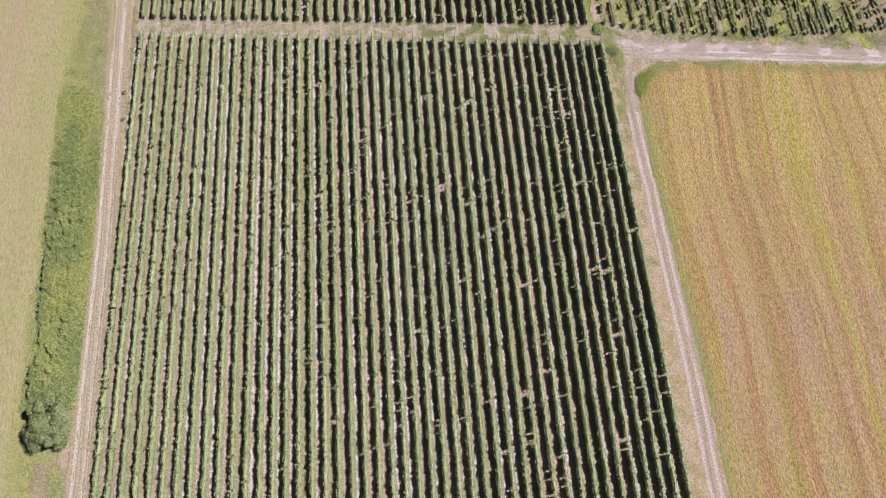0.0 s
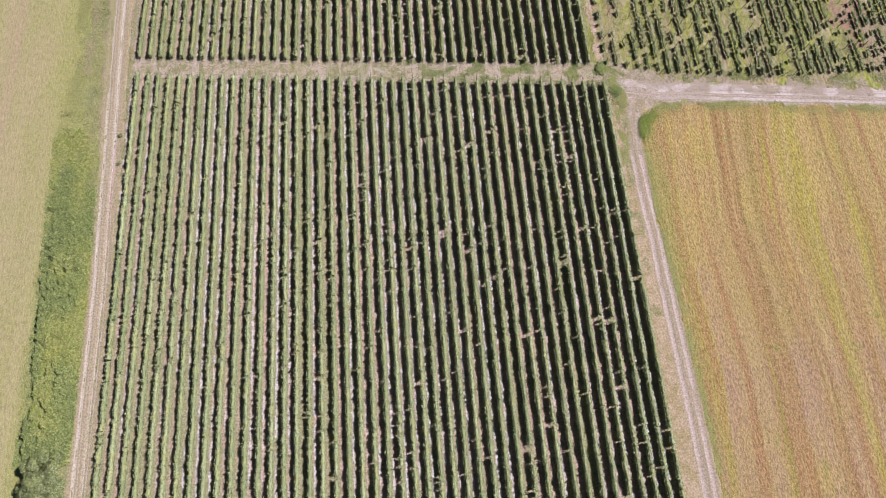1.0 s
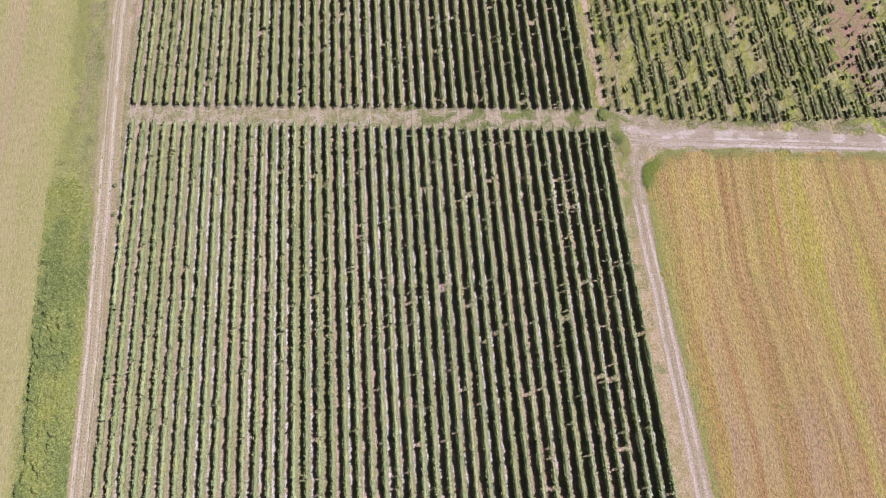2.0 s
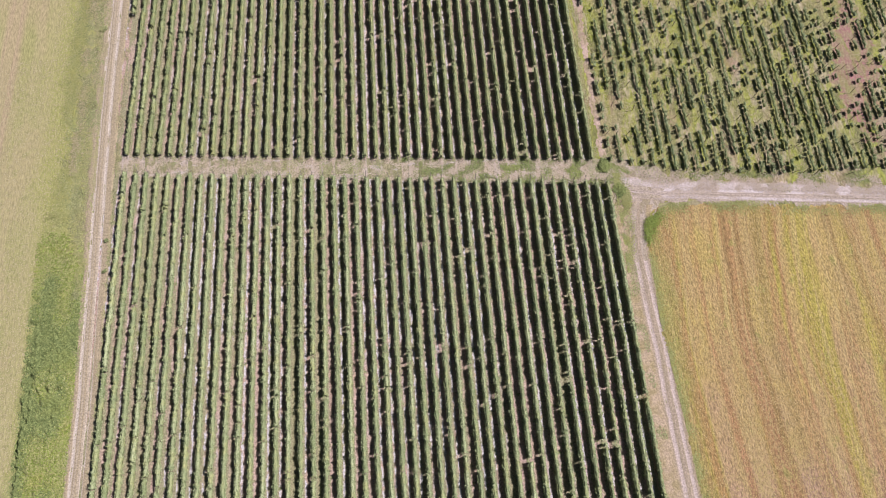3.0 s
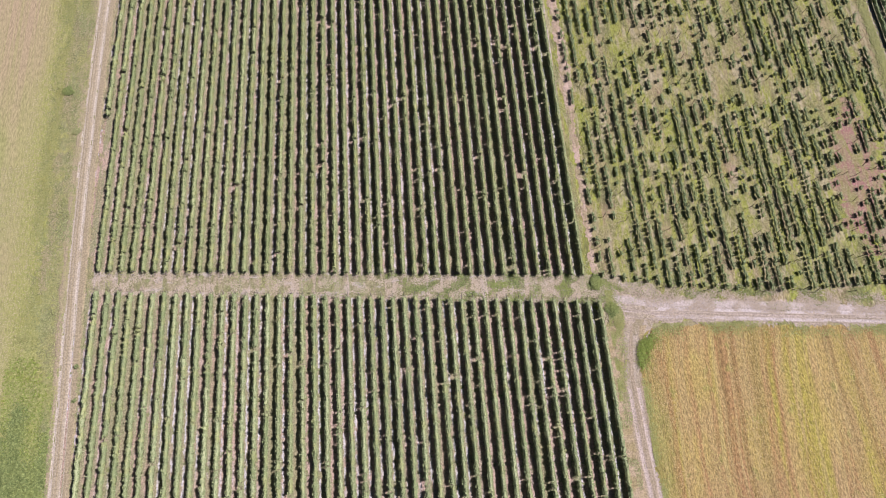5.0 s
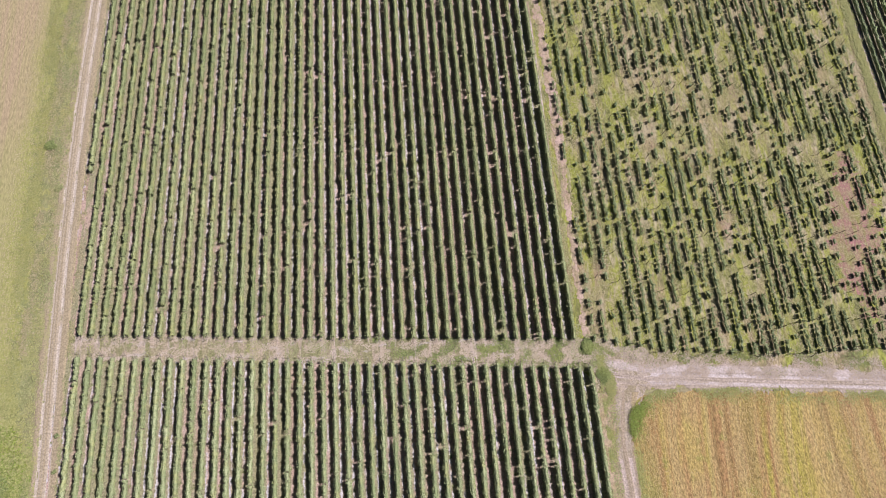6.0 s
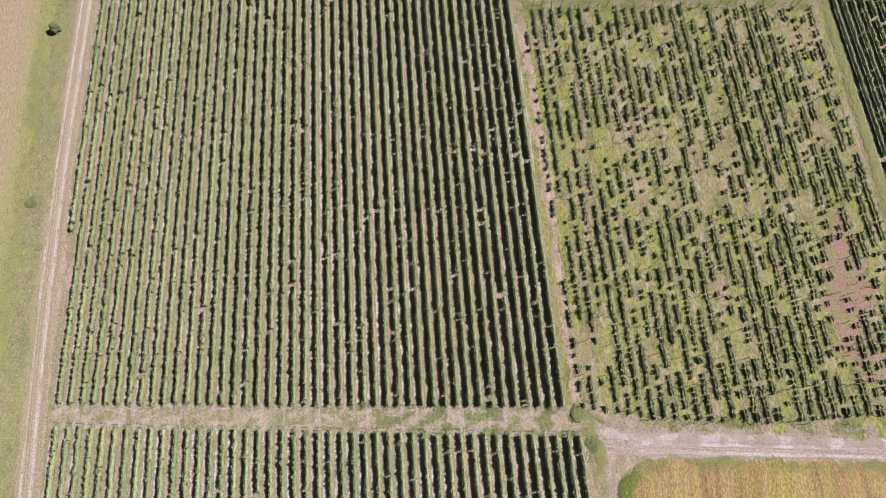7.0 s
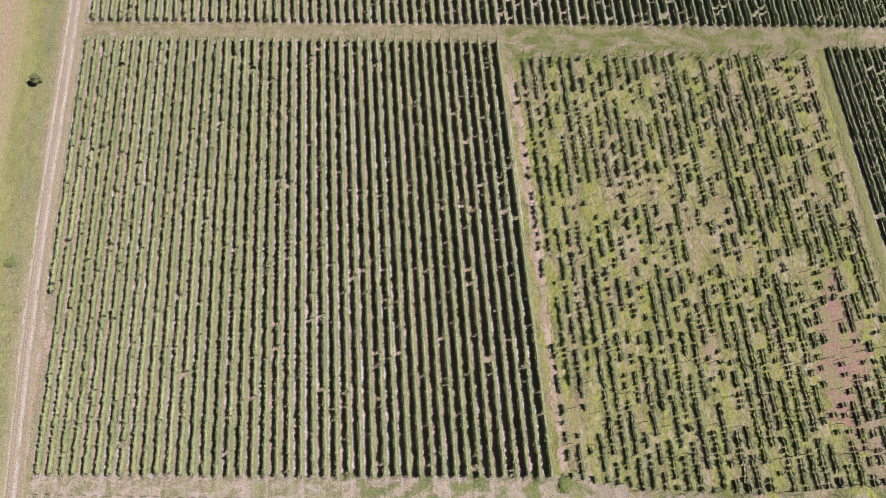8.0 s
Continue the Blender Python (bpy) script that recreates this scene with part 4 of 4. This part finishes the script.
# a line of tall bright weeds along the meadow, and dry grey stalks beside it
n = 16000
y = rng.uniform(80, 215, n)
c = np.stack([np.interp(y, [80, 100, 125, 158, 200, 215], [-67.6, -68.2, -68.6, -68.2, -67.8, -67.6]) + rng.normal(size=n) * 0.9, y, np.full(n, 0.03)], 1)
c[:, 0] += 0.9 * field_noise(c, 0.0, 0.09, 51.0)
c = c[field_noise(c, 0.3, 0.11, 53.0) + rng.normal(size=n) * 0.12 > 0.04]
v, q = tufts(rng, c, 0.13, 0.09, 1.9, 0.9)
stuff("weed_line", v, q, [M_BRIGHT], "bright yellow-green weeds lining the meadow edge", "weeds")
n = 9000
y = rng.uniform(90, 215, n)
c = np.stack([np.interp(y, [90, 158, 215], [-66.4, -66.6, -66.0]) + rng.normal(size=n) * 0.7, y, np.full(n, 0.03)], 1)
c = c[field_noise(c, 0.3, 0.1, 55.0) + rng.normal(size=n) * 0.12 > 0.0]
v, q = tufts(rng, c, 0.12, 0.07, 4.0, 0.85)
stuff("dry_stalks", v, q, [M_HAY], "dry greyish stalks on the verge", "weeds")
# straw and low weeds on both margins of the west track
n = 12000
y = rng.uniform(86, 232, n)
edge = np.interp(y, [86, 99, 143, 187, 235], [-61.7, -62.2, -62.6, -62.0, -61.2])
c = np.stack([edge - np.abs(rng.normal(size=n)) * 1.3 + 0.2, y, np.full(n, 0.04)], 1)
d = field_noise(c, 0.4, 0.15, 43.0)
v, q = tufts(rng, c[d < 0.1], 0.05, 0.075, 4.0, 0.9)
stuff("margin_straw", v, q, [M_HAY], "dry straw along the margin of the dirt track", "straw")
n = 14000
y = rng.uniform(-25, 232, n)
edge = np.interp(y, [-25, 10, 47, 78, 99, 143, 187, 235], [-56.7, -56.9, -56.9, -57.5, -57.9, -58.2, -57.6, -57.2])
c = np.stack([edge + rng.normal(size=n) * np.where(y > 95, 0.45, 0.3), y, np.full(n, 0.05)], 1)
d = field_noise(c, 0.5, 0.3, 45.0) + rng.normal(size=n) * 0.1
c = c[d > 0.02]
v, q = tufts(rng, c, 0.08, 0.08, 2.2, 0.85)
stuff("margin_weeds", v, q, [M_WEED, M_HAY], "low weeds and straw between the dirt track and the vines", "weeds", (rng.uniform(size=len(c)) < np.interp(c[:, 1], [85, 100], [0.3, 0.85])).astype(int))


# ---- bushes and the small tree ----
def bush(name, x, y, rx, ry, high, seed, label, mat=M_BUSH, leaf=0.2, count=2600, category="bush"):
    """A bush of several stems with a crown of leaf clumps."""
    rng = np.random.default_rng(seed)
    base = new(name)
    base.matrix_world = Matrix.Translation((x, y, 0.03))
    tagged(base, label, category)
    blobs = []
    for i in range(9 + int(rx * 10)):
        a, r = rng.uniform(0, math.tau), math.sqrt(rng.uniform()) * 0.8
        blobs.append((rx * r * math.cos(a), ry * r * math.sin(a), high * rng.uniform(0.35, 0.85) * (1.1 - 0.55 * r), rng.uniform(0.11, 0.25) * (1 if rx > 2 else 1.8)))
    parts = []
    for bx, by, bz, br in blobs:
        n = count // len(blobs)
        d = rng.normal(size=(n, 3))
        d /= np.linalg.norm(d, axis=1)[:, None]
        d *= rng.uniform(0.5, 1.08 if rx > 2 else 1.5, (n, 1))
        c = d * (rx * br * 1.15, ry * br * 1.15, high * 0.22) + (bx, by, bz)
        c[:, 2] = np.maximum(c[:, 2], 0.05)
        parts.append((*(leaves(rng, c, leaf, 0.4, 1.6, d * 0.9) if rx > 2 else leaves(rng, c, leaf, 0.7, 1.6)), 0))
    v, q, s = joined(parts)
    part("crown", raw_mesh("crown", v, q, [mat]), base)
    for bx, by, bz, br in blobs[:7]:
        cu = bpy.data.meshes.new("stem")
        bm = bmesh.new()
        last = None
        for t in (0.0, 0.35, 0.7, 1.0):
            r = max(0.015, 0.05 * min(1.5, high / 2) * (1 - 0.75 * t))
            mid = Vector((bx * t ** 1.4 * 0.9, by * t ** 1.4 * 0.9, bz * t))
            ring = [bm.verts.new(mid + Vector((r * math.cos(j * math.tau / 5), r * math.sin(j * math.tau / 5), 0))) for j in range(5)]
            if last:
                for j in range(5):
                    bm.faces.new((last[j], last[(j + 1) % 5], ring[(j + 1) % 5], ring[j]))
            last = ring
        bm.to_mesh(cu)
        bm.free()
        cu.materials.append(M_BARK)
        part("stem", cu, base)
    return base


bush("bush", -64.1, 10.7, 4.6, 5.2, 4.6, 601, "large round dark green bush beside the dirt track", count=30000, leaf=0.12)
bush("small_tree", -66.1, 178.0, 0.95, 0.95, 2.3, 602, "small lone dark green tree on the verge", count=4000, leaf=0.12, category="tree")
bush("shrub", -66.4, 135.3, 1.1, 1.0, 0.55, 606, "small grey-green shrub on the weedy verge", M_HEDGE, 0.09, 2200, "shrub")
bush("shrub", -63.7, 125.3, 0.8, 0.6, 0.3, 607, "low green shrub beside the dirt track", M_WEED, 0.09, 1200, "shrub")
bush("shrub", 40.9, 84.6, 1.0, 1.5, 0.5, 603, "green shrub at the corner of the vineyard", M_HEDGE, 0.1, 2600, "shrub")
bush("shrub", 43.2, 79.3, 1.1, 1.4, 0.4, 604, "green shrub beside the track junction", M_HEDGE, 0.1, 2200, "shrub")
bush("shrub", 44.2, 77.2, 1.0, 2.4, 0.25, 605, "bright yellow-green shrub beside the track junction", M_BRIGHT, 0.1, 2800, "shrub")
for x, y, size, seed in ((-58.1, 75.6, 0.34, 611), (-57.9, 69.3, 0.38, 612), (-62.9, 64.9, 0.7, 613)):
    bush("weed_clump", x, y, size, size, 0.55, seed, "dry weed clump on the margin of the dirt track", M_WEED if seed == 613 else M_BUSH, 0.08, 700, "weeds")
